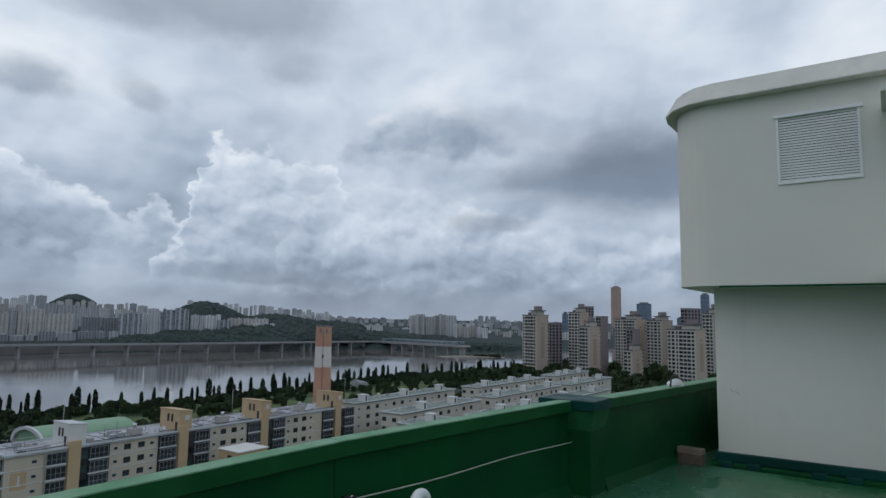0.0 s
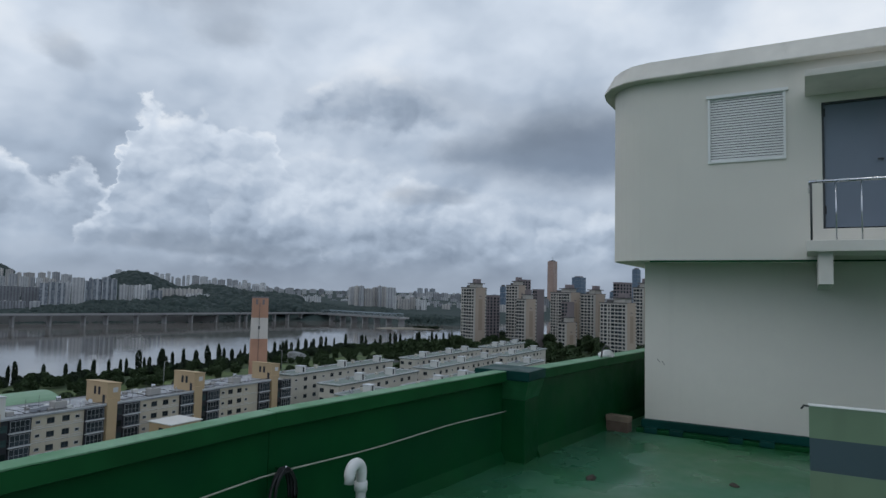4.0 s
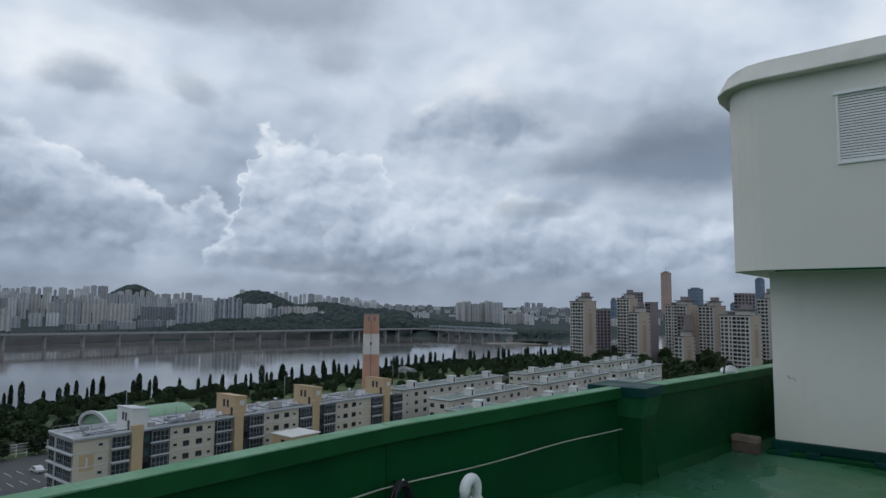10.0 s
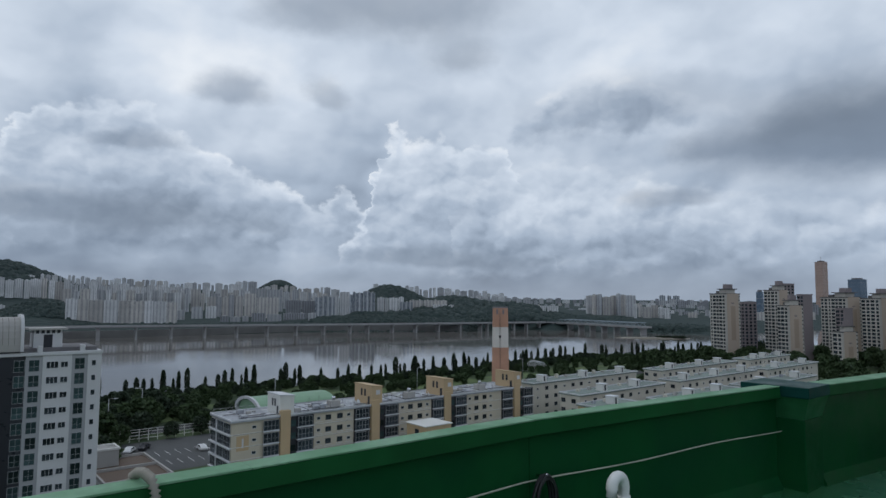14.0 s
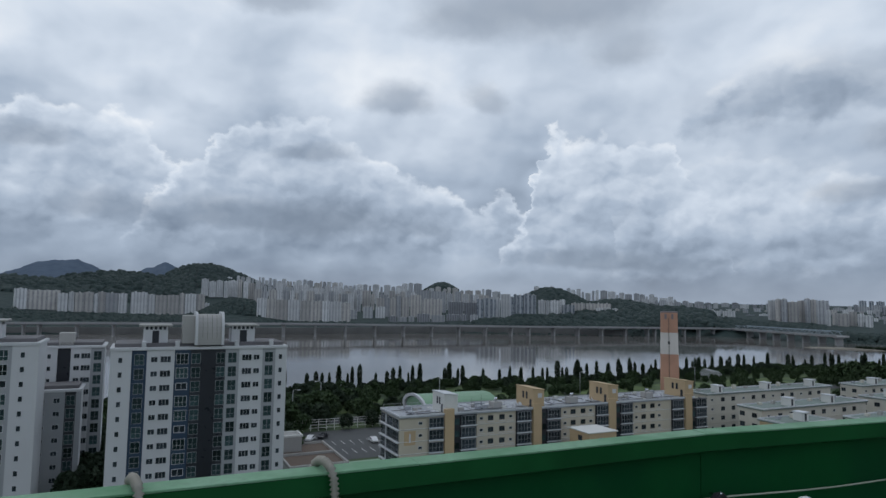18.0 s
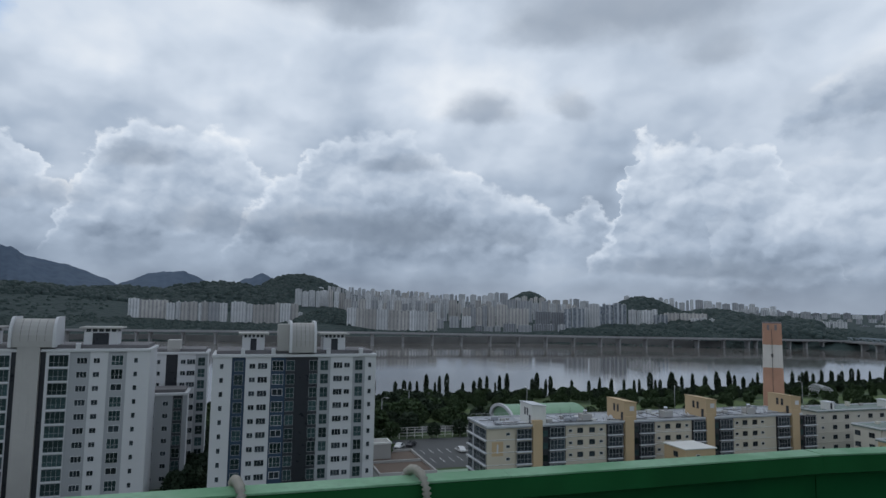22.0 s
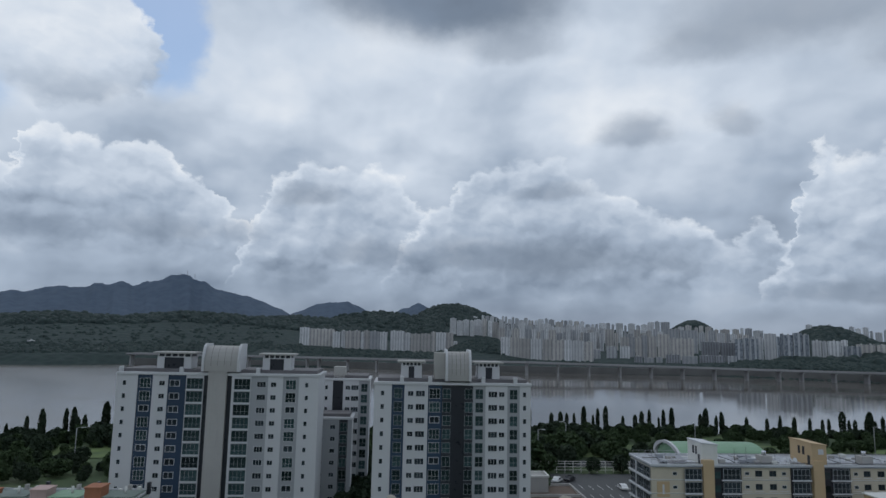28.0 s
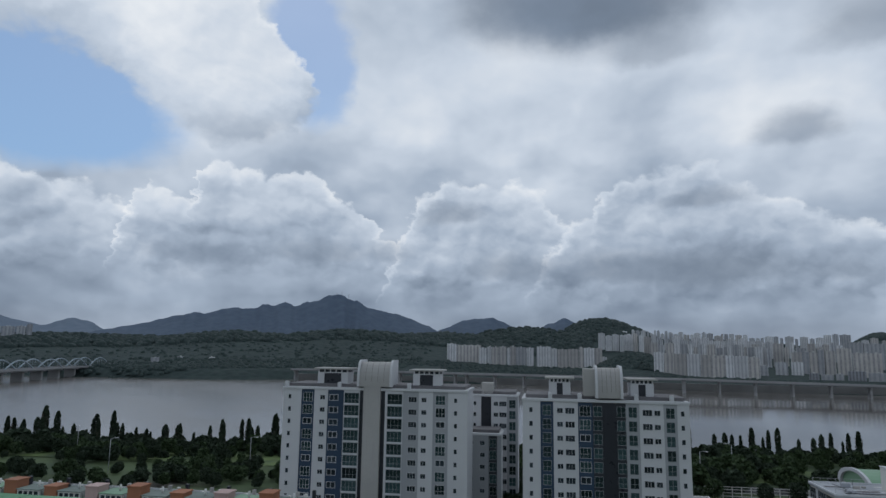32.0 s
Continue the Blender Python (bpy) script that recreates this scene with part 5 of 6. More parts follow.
tagged(new("parking_lot", to_mesh("parking_lot", park, M["asphalt"])), "grey asphalt parking lot with bay lines", "parking lot", kind="structure")
lines = bmesh.new()
for k in range(12):
    bx(lines, 46 + 2.6 * k, 46.14 + 2.6 * k, 176.5, 181.5, 0.034, 0.05)
    bx(lines, 46 + 2.6 * k, 46.14 + 2.6 * k, 166.0, 171.0, 0.034, 0.05)
ob = tagged(new("parking_lines", to_mesh("parking_lines", lines, M["road_line"])), "painted bay lines on the asphalt", "road marking", kind="structure")
ob.matrix_world = pose(0, 0, 0, 0, 0, 54)


def strip(name, label, category, u0, u1, w0, w1, dz, mat):
    """A band of paving that follows the ground."""
    us = np.linspace(u0, u1, max(2, int((u1 - u0) / 20)))
    verts = [tuple(G(u, w, ground_z(u, w) + dz)) for w in (w0, (w0 + w1) / 2, w1) for u in us]
    n = len(us)
    faces = [(j * n + i, j * n + i + 1, (j + 1) * n + i + 1, (j + 1) * n + i) for j in range(2) for i in range(n - 1)]
    me = bpy.data.meshes.new(name)
    me.from_pydata(verts, [], faces)
    me.materials.append(M[mat])
    tagged(new(name, me), label, category, kind="structure")


strip("road", "riverside road between the houses and the park", "road", -20, 600, 206, 218, 0.25, "asphalt")
strip("lawn", "mown grass strip of the riverside park", "lawn", -500, 600, 226, 262, 0.3, "grass")

strip("lawn", "green artificial turf patch beside the parking lot", "lawn", 47, 70, 150, 158, 0.06, "gym_green")
strip("court", "blue-grey sports court behind the block", "sports court", 96, 150, 190, 203, 0.3, "slate")
fence = thing("fence", G(44, 197.5, 0), 54, "pale trellis fence behind the parking lot", "fence")
for k in range(17):
    part("post", block((2.5 * k - 0.09, 2.5 * k + 0.09, -0.09, 0.09, -0.4, 3.4)), M["blk_white"], fence)
for z in (0.8, 1.7, 2.6, 3.3):
    part("rail", block((0, 40, -0.05, 0.05, z, z + 0.14)), M["blk_white"], fence)
lo = thing("low_building", G(30, 138, 0), 54, "low building with a brown flat roof and pale kerbs", "building")
part("body", block((0, 13, 0, 22, -0.5, 4.6)), M["blk_white"], lo)
part("roof", block((0.4, 12.6, 0.4, 21.6, 4.6, 4.75)), M["brick_old"], lo)
for a in ((0, 13, 0, 0.4), (0, 13, 21.6, 22), (0, 0.4, 0.4, 21.6), (12.6, 13, 0.4, 21.6), (0.4, 12.6, 11, 11.4)):
    part("kerb", block((*a, 4.6, 5.3)), M["concrete"], lo)
part("roof_box", block((1.5, 6.0, 15.0, 20.0, 4.75, 8.2), bevel=0.05), M["concrete"], lo)
part("box_lid", block((1.3, 6.2, 14.8, 15.2, 8.2, 8.6), (1.3, 6.2, 19.8, 20.2, 8.2, 8.6), (1.3, 1.7, 15.2, 19.8, 8.2, 8.6), (5.8, 6.2, 15.2, 19.8, 8.2, 8.6)), M["blk_white"], lo)


def car(at, rz, mat, label):
    c = thing("car", at, rz, label, "car", "parked cars")
    sec = [(-2.1, 0.35), (-2.15, 0.8), (-1.5, 0.92), (-0.9, 1.42), (0.7, 1.45), (1.4, 0.98), (2.1, 0.85), (2.15, 0.35)]
    bm = profile_bar(sec, -0.85, 0.85)
    part("body", bm, M[mat], c)
    part("side_window", profile_bar([(-1.2, 0.98), (-0.8, 1.34), (0.6, 1.36), (1.1, 1.0)], -0.87, 0.87), M["pane"], c)
    for x in (-0.72, 0.72):
        for y in (-1.35, 1.35):
            part("wheel", tube([(x - 0.1, y, 0.33), (x + 0.1, y, 0.33)], 0.33, 12), M["tyre"], c)
    return c


for u, w, m, rz in ((46, 185, "car_white", 20), (50, 186.5, "car_dark", 15), (62.0, 176.5, "car_white", 54), (40.5, 183, "car_dark", 12)):
    car(G(u, w, 0.05), rz, m, "white parked car on the asphalt lot" if m == "car_white" else "dark parked car on the asphalt lot")


def street_lamp(u, w, h):
    z = ground_z(u, w)
    l = thing("street_lamp", G(u, w, z), RNG.uniform(0, 360), "slim grey street lamp in the riverside park", "street lamp", "park lamps")
    part("pole", tube([(0, 0, 0), (0, 0, h * 0.6), (0, 0, h)], 0.13, 6), M["lamp_post"], l)
    part("arm", tube([(0, 0, h), (0.9, 0, h + 0.25), (1.8, 0, h + 0.3)], 0.08, 6), M["lamp_post"], l)
    part("head", block((1.5, 2.6, -0.2, 0.2, h + 0.18, h + 0.36), bevel=0.04), M["frame_white"], l)


for u, w in ((-143, 200), (-100, 214), (-62, 196), (20, 232), (62, 236), (110, 235), (180, 236), (-180, 232), (46, 210), (250, 236)):
    street_lamp(u, w, 11.0)

# ---- hoop pergola in the park ----
PERGOLA = (292.0, 264.0)
perg = thing("pergola", G(PERGOLA[0], PERGOLA[1], ground_z(*PERGOLA)), 30, "white tubular hoop pergola among park trees", "pergola")
for k in range(6):
    part("hoop", tube([(4.6 * math.cos(radians(a)), -6 + 2.4 * k, 6.2 * math.sin(radians(a))) for a in range(0, 181, 15)], 0.16, 6), M["frame_white"], perg)
for a in (40, 90, 140):
    part("purlin", tube([(4.6 * math.cos(radians(a)), -6, 6.2 * math.sin(radians(a))), (4.6 * math.cos(radians(a)), 6, 6.2 * math.sin(radians(a)))], 0.1, 6), M["frame_white"], perg)

# ---- trees ----
def crown(envelope, count, size, seed, mat, squash=1.0):
    """Leaf sprays scattered through an outline; envelope gives the radius at a height."""
    r = random.Random(seed)
    z0, z1, rad = envelope
    verts, faces = [], []
    knots = [(r.uniform(0, 6.283), r.uniform(0.0, 1.0), r.uniform(0.75, 1.2)) for _ in range(7)]
    for _ in range(count):
        f = r.random()
        a = r.uniform(0, 6.283)
        bulge = 1.0
        for ka, kf, kg in knots:
            d = math.cos(a - ka) * 0.5 + 0.5
            bulge += (kg - 1.0) * d * math.exp(-((f - kf) / 0.15) ** 2)
        rr = rad(f) * bulge * math.sqrt(r.uniform(0.25, 1.0))
        c = Vector((rr * math.cos(a), rr * math.sin(a), z0 + (z1 - z0) * f + r.uniform(-0.3, 0.3)))
        s = size * r.uniform(0.6, 1.35)
        q = Euler((r.uniform(-1.0, 1.0), r.uniform(-1.0, 1.0), r.uniform(0, 6.283))).to_quaternion()
        n = len(verts)
        for p in ((-0.5, -0.3, 0), (0.45, -0.42, 0.12), (0.6, 0.35, -0.1), (-0.3, 0.5, 0.1)):
            verts.append(tuple(c + q @ (Vector(p) * s)))
        faces.append((n, n + 1, n + 2, n + 3))
    me = bpy.data.meshes.new("crown")
    me.from_pydata(verts, [], faces)
    me.materials.append(mat)
    return me


def trunk_mesh(h, r, seed, mat):
    rg = random.Random(seed)
    bm = tube([(0, 0, -0.6), (0.05, 0, h * 0.3), (rg.uniform(-0.2, 0.2), rg.uniform(-0.2, 0.2), h)], r, 6)
    for v in bm.verts:
        k = 1 - 0.75 * max(0, v.co.z) / h
        v.co.x *= k
        v.co.y *= k
    for i in range(5):
        a = rg.uniform(0, 6.28)
        z = h * rg.uniform(0.35, 0.8)
        t = tube([(0, 0, z), (math.cos(a) * h * 0.12, math.sin(a) * h * 0.12, z + h * 0.12), (math.cos(a) * h * 0.2, math.sin(a) * h * 0.2, z + h * 0.28)], r * 0.35, 5)
        me = bpy.data.meshes.new("limb")
        t.to_mesh(me)
        t.free()
        bm.from_mesh(me)
        bpy.data.meshes.remove(me)
    return to_mesh("trunk", bm, mat)


POPLAR = [(trunk_mesh(10, 0.3, s, M["bark"]), crown((1.0, 13.0, lambda f, k=k: (1.35 + 0.25 * k) * (0.5 + 0.5 * math.sin(min(1, f * 1.6 + 0.25) * 1.57)) * (1 - f ** 5) ** 0.6 + 0.1), 760, 0.8, s, M["poplar"])) for s, k in ((1, 0), (2, 1), (3, -1), (4, 2), (5, 0))]
BROAD = [(trunk_mesh(6, 0.35, s, M["bark"]), crown((1.8, 9.0, lambda f: 4.3 * math.sqrt(max(0.02, 1 - (1.7 * f - 0.75) ** 2))), 760, 1.0, s, M[m])) for s, m in ((11, "leaves"), (12, "leaves_dark"), (13, "leaves"), (14, "leaves_dark"))]
SCRUB = [(trunk_mesh(2.4, 0.15, s, M["bark"]), crown((0.0, 4.6, lambda f: 3.2 * math.sqrt(max(0.02, 1 - (f * 1.2 - 0.2) ** 2))), 420, 0.9, s, M[m])) for s, m in ((21, "leaves_dark"), (22, "leaves_dark"), (23, "leaves"))]


JOINED = {}


def thicket(key, kind, u, w, s, sz=None, at=None):
    """Far or countless growth, gathered for one joined mesh."""
    tr, cr = RNG.choice(kind)
    p = at or G(u, w, ground_z(u, w) - 0.1)
    a, (v, f) = RNG.uniform(0, 6.28), JOINED.setdefault(key, ([], []))
    co = np.empty(len(cr.vertices) * 3)
    cr.vertices.foreach_get("co", co)
    co = co.reshape(-1, 3) * (s, s, sz or s)
    rot = np.array(((math.cos(a), math.sin(a), 0), (-math.sin(a), math.cos(a), 0), (0, 0, 1)))
    n = sum(len(q) for q in v)
    v.append(co @ rot + np.array(p))
    f.append(np.arange(len(co)).reshape(-1, 4) + n)


def join_thickets(rows):
    for key, name, label, mat in rows:
        v, f = JOINED[key]
        me = bpy.data.meshes.new(name)
        me.from_pydata(np.concatenate(v).tolist(), [], np.concatenate(f).tolist())
        me.materials.append(M[mat])
        tagged(new(name, me), label, "bushes", kind="stuff")


def tree(kind, u, w, s, sz=None, label="", group="", at=None, z=None):
    tr, cr = RNG.choice(kind)
    p = at or G(u, w, ground_z(u, w) - 0.1 if z is None else z)
    t = thing("tree", p, RNG.uniform(0, 360), label, "tree", group)
    t.scale = (s, s, sz or s)
    piece("trunk", tr, t, 0, 0, 0)
    piece("crown", cr, t, 0, 0, 0)


u = -330.0
while u < 640:
    u += RNG.uniform(2.3, 5.2) if RNG.random() < 0.88 else RNG.uniform(7, 13)
    s = RNG.uniform(0.6, 1.05) * (0.86 if u > -60 else RNG.choice((0.8, 0.9, 1.2)))
    tree(POPLAR, u, near_bank(u) - RNG.uniform(10, 17), s * RNG.uniform(0.72, 1.0), s, "tall dark poplar on the river bank", "poplars on the bank")
u = -340.0
while u < 680:
    u += RNG.uniform(1.8, 3.6)
    thicket("scrub", SCRUB, u, near_bank(u) - RNG.uniform(12, 26), RNG.uniform(0.5, 0.95) if u > -60 else RNG.uniform(0.8, 1.4))
for i in range(620):
    u = RNG.uniform(-120, 520)
    w = near_bank(u) - RNG.choice((RNG.uniform(20, 46), RNG.uniform(66, 74) if u < -40 else RNG.uniform(46, 70), RNG.uniform(84, 112)))
    thicket("park", BROAD, u, w, RNG.uniform(0.35, 0.62))
for i in range(240):
    u = RNG.uniform(-290, -60)
    thicket("scrub" if i % 3 else "park", BROAD, u, near_bank(u) - RNG.choice((RNG.uniform(24, 52), RNG.uniform(72, 80), RNG.uniform(92, 116))), RNG.uniform(0.3, 0.6))
for i in range(190):
    u = RNG.uniform(-270, -30)
    w = near_bank(u) - (RNG.uniform(22, 50) if i % 5 < 3 else RNG.uniform(84, 104))
    thicket("scrub" if i % 2 else "park", BROAD, u, w, RNG.uniform(0.3, 0.55) if w < near_bank(u) - 60 else RNG.uniform(0.5, 0.75))
for i in range(330):
    u = RNG.uniform(-330, -40) if i < 170 else RNG.uniform(-40, 560)
    thicket("scrub", BROAD if i % 3 else SCRUB, u, near_bank(u) - RNG.uniform(15, 40), RNG.uniform(0.4, 0.58))
for i in range(70):
    thicket("park", BROAD, RNG.uniform(340, 520), RNG.uniform(120, 240), RNG.uniform(0.8, 1.2))
for i in range(90):
    u, w = RNG.uniform(-8, 80), RNG.uniform(196, 268)
    thicket("park" if i % 2 else "scrub", BROAD, u, w, RNG.uniform(0.5, 0.95))
for i in range(40):
    thicket("scrub", BROAD, RNG.uniform(-12, -3), RNG.uniform(150, 190), RNG.uniform(0.4, 0.6))
for i in range(24):
    u, w = RNG.uniform(12, 36), RNG.uniform(160, 196)
    tree(BROAD, u, w, RNG.uniform(0.9, 1.25), None, "large leafy tree beside the parking lot", "park trees")
for i in range(70):
    u, w = RNG.uniform(330, 560), RNG.uniform(90, 230)
    thicket("park", BROAD, u, w, RNG.uniform(0.7, 1.1))
for i in range(130):
    u, w = RNG.uniform(150, 345), RNG.choice((RNG.uniform(129, 138), RNG.uniform(106, 114), RNG.uniform(153, 175)))
    thicket("park", BROAD, u, w, RNG.uniform(0.6, 0.9))

# ---- tall towers to the west ----
RTW = [to_mesh("window", block((-0.5 * w, 0.5 * w, -0.07, 0.05, -0.82, 0.82)), M["pane"]) for w in (1.2, 1.8, 2.2, 2.7)]
LOOSE = to_mesh("window", block((-0.35, 0.35, -0.07, 0.05, -0.45, 0.45)), M["pane"])
TURN_W = 30.0


def corner_tower(az0, az1, az2, el, d, label, tan="rt_tan", wall="rt_cream", hat=1, rows=30, group="western apartment towers"):
    """A tower seen on its corner at az1: a face of windows out to az0 and a nearly blank gable out to az2."""
    a = radians(az1 + 90.0 - TURN_W)

    def reach(delta, c, k):
        t = math.tan(radians(delta))
        return d * t / (c - t * k)
    face, gable = reach(az0 - az1, math.cos(a), math.sin(a)), reach(az1 - az2, math.sin(a), math.cos(a))
    top = 41.0 + d * math.tan(radians(el))
    t = thing("apartment_tower", polar(az1, d, 0), TURN_W, label, "apartment tower", group)
    part("body", block((0, gable, 0, face, -0.5, top)), M[wall], t)
    if tan:
        part("gable_panel", block((gable * 0.12, gable * 0.88, -0.25, 0.1, -0.5, top + 0.5)), M[tan], t, "blank tan gable")
        part("gable_stripe", block((gable * 0.36, gable * 0.66, -0.30, -0.252, top * 0.3, top - 8.0)), M["rt_stripe"], t, "brown stripe down the gable")
        part("gable_mark", block((gable * 0.40, gable * 0.58, -0.31, -0.252, top - 6.4, top - 5.6)), M["rt_mauve"], t)
    part("parapet", block((-0.25, gable + 0.25, -0.1, face + 0.25, top, top + 0.7)), M["rt_roof" if hat else wall], t, "dark roof edge")
    if hat:
        part("roof_house", block((gable * 0.2, gable * 0.8, face * 0.12, face * 0.55, top + 0.7, top + 3.4), bevel=0.1), M[wall], t)
        part("roof_slab", block((gable * 0.1, gable * 0.9, face * 0.05, face * 0.62, top + 3.4, top + 4.0), bevel=0.1), M["rt_roof"], t, "dark flat roof slab")
        part("roof_box", block((gable * 0.3, gable * 0.7, face * 0.16, face * 0.42, top + 4.0, top + 6.0 + hat), bevel=0.1), M["rt_mauve"], t)
        part("roof_box", block((gable * 0.3, gable * 0.6, face * 0.66, face * 0.86, top + 0.7, top + 2.4), bevel=0.1), M["rt_roof"], t)
    n = max(2, int(round(face / 3.1)))
    kinds = [RTW[(1, 3, 2, 3, 0, 2)[k % 6]] for k in range(n)]
    for f in range(rows):
        z = top - 1.6 - 2.45 * f
        if z < 4:
            break
        for k in range(n):
            piece("window", kinds[k], t, 0.0, face * (k + 0.5) / n, z, -90, (min(1.0, face / n / 3.0), 1, 1))
        if gable > 9 and not tan:
            for k in range(int(gable / 3.2)):
                piece("window", RTW[1], t, gable * (k + 0.5) / int(gable / 3.2), 0.0, z)
        elif tan:
            piece("window", LOOSE, t, gable * 0.95, 0.0, z)
    return t


M["rt_roof"] = surface("rt_roof", (0.12, 0.115, 0.115), 0.8, 0.15, 1.5, 0.05)
SEEN = "tall cream apartment tower with a blank tan gable"
DARK = "darker mauve apartment tower between the cream ones"
for az0, az1, az2, el, d in ((-8.2, -9.35, -10.45, 0.45, 480), (-12.2, -13.2, -13.95, 0.75, 520), (-13.1, -13.85, -14.9, -0.48, 455), (-16.1, -17.75, -18.7, 0.2, 530),
                             (-16.8, -17.4, -18.4, -2.45, 440), (-18.7, -19.85, -20.8, 0.12, 520), (-20.35, -22.5, -23.4, -0.62, 430), (-23.1, -23.9, -24.7, 0.75, 480), (-25.2, -26.4, -27.4, 0.6, 480)):
    corner_tower(az0, az1, az2, el, d, SEEN)
for az0, az1, az2, el, d in ((-10.3, -10.75, -11.65, -0.25, 510), (-13.2, -13.6, -14.35, 1.25, 560), (-14.5, -14.95, -15.55, 0.4, 500), (-17.05, -17.6, -18.15, -0.65, 480), (-21.45, -22.0, -23.0, 1.15, 500)):
    corner_tower(az0, az1, az2, el, d, DARK, "", "rt_mauve", 0)


def office(az, d, wid, z1, mat, label, depth=30, turn=None, crown_h=0.0):
    o = thing("office_tower", polar(az, d, 0), az - 35 if turn is None else turn, label, "office tower")
    part("shaft", block((-wid / 2, wid / 2, 0, depth, -0.5, z1), bevel=0.3), M[mat], o)
    n = int(z1 / 12)
    for k in range(n):
        part("floor_band", block((-wid / 2 - 0.15, wid / 2 + 0.15, -0.15, depth + 0.15, 8 + 12 * k, 8.5 + 12 * k)), M["bronze_band" if mat == "bronze_glass" else "frame_grey"], o)
    part("roof_plant", block((-wid * 0.3, wid * 0.3, depth * 0.2, depth * 0.8, z1, z1 + 4)), M["rt_roof"], o)
    if crown_h:
        part("mast", tube([(0, depth / 2, z1 + 4), (0, depth / 2, z1 + 4 + crown_h * 3)], 0.8, 6), M["lamp_post"], o)
    return o


office(-16.05, 2600, 28, 176, "bronze_glass", "tall bronze glass office tower on the skyline", 28, None, 5)
office(-18.3, 2200, 36, 102, "blue_glass", "broad blue glass office tower", 30)
office(-21.3, 2300, 16, 56, "blue_glass", "low blue-grey office block", 16)
office(-23.2, 1900, 16, 119, "blue_glass", "slim blue glass office tower", 18)
office(-11.8, 1500, 10, 58, "blue_glass", "grey office tower among apartments", 10)
office(-24.6, 1500, 16, 72, "blue_glass", "grey glass office block beside the slim tower", 16)


# ---- the far bank ----
CITY = {}


def far_block(az, d, wid, z0, z1, mat, turn=0.0, depth=12.0, label="pale far-off apartment block on the opposite bank"):
    if d > 1330:
        # too far to tell apart one by one: gathered by colour
        v, f = CITY.setdefault(mat, ([], []))
        c, a = polar(az, d), radians(az + turn)
        for x0, x1, y0, y1, lo, hi in ((-wid / 2, wid / 2, 0, depth, z0 - 14, z1), (-wid * 0.2, wid * 0.15, depth * 0.2, depth * 0.7, z1, z1 + 1.3)):
            n = len(v)
            v += [(c.x + x * math.cos(a) - y * math.sin(a), c.y + x * math.sin(a) + y * math.cos(a), z) for z in (lo, hi) for x, y in ((x0, y0), (x1, y0), (x1, y1), (x0, y1))]
            f += [(n, n + 1, n + 5, n + 4), (n + 1, n + 2, n + 6, n + 5), (n + 2, n + 3, n + 7, n + 6), (n + 3, n, n + 4, n + 7), (n + 4, n + 5, n + 6, n + 7)]
        return
    o = thing("far_apartment_block", polar(az, d, z0), az + turn, label, "apartment block", "blocks on the far bank")
    part("wall", block((-wid / 2, wid / 2, 0, depth, -14.0, z1 - z0)), M[mat], o)
    n = max(1, int(wid / 10))
    for k in range(n):
        x = -wid / 2 + wid * (k + 0.5) / n
        part("roof_house", block((x - 1.0, x + 1.2, depth * 0.2, depth * 0.7, z1 - z0, z1 - z0 + RNG.uniform(0.7, 1.7))), M["far_trim"], o)


def join_city():
    for mat, (v, f) in CITY.items():
        me = bpy.data.meshes.new("far_city")
        me.from_pydata(v, [], f)
        me.materials.append(M[mat])
        tagged(new("far_city", me), "pale apartment blocks crowding the far hillside", "city", kind="stuff")


M["bank_stone"] = surface("bank_stone", (0.15, 0.15, 0.145), 0.9, 0.2, 2.0, 0.03, streak=0.3)
M["far_trim"] = surface("far_trim", (0.52, 0.52, 0.51), 0.85, 0.08, 2.0, 0.05)


def el_z(el, d):
    return 41.0 + d * math.tan(radians(el))


def row(az0, az1, d, foot, roof, wid, gap, mats, jit=0.12, turn=0.0, spread=0.0, deep=9.0):
    """A row of blocks from azimuth az0 down to az1; foot and roof are elevations at either end."""
    a = az0
    foot, roof = [v if isinstance(v, tuple) else (v, v) for v in (foot, roof)]
    while a > az1:
        f = (az0 - a) / (az0 - az1)
        dd = d + RNG.uniform(-spread, spread)
        ww = wid * RNG.choice((0.6, 0.8, 1.0, 1.3, 1.8))
        step = math.degrees(ww / dd)
        lo, hi = foot[0] + (foot[1] - foot[0]) * f, roof[0] + (roof[1] - roof[0]) * f
        far_block(a - step / 2, dd, ww, el_z(lo, dd), el_z(hi + RNG.uniform(-jit, jit), dd), RNG.choice(mats), turn + RNG.uniform(-8, 8), RNG.uniform(0.8, 1.2) * deep)
        a -= step + math.degrees(gap / dd) * RNG.uniform(0.4, 1.6)


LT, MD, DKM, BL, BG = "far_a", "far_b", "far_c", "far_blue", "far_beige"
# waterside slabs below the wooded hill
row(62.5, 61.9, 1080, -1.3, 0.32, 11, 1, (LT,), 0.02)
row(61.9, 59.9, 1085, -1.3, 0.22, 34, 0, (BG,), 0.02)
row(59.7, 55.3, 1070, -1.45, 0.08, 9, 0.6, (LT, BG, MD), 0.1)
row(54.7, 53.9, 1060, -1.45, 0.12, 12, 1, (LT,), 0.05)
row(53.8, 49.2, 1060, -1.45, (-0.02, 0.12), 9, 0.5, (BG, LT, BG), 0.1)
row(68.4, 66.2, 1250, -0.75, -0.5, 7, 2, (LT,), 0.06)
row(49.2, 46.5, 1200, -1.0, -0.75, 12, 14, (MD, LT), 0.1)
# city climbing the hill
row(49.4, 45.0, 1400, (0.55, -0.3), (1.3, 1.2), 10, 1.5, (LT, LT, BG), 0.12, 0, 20)
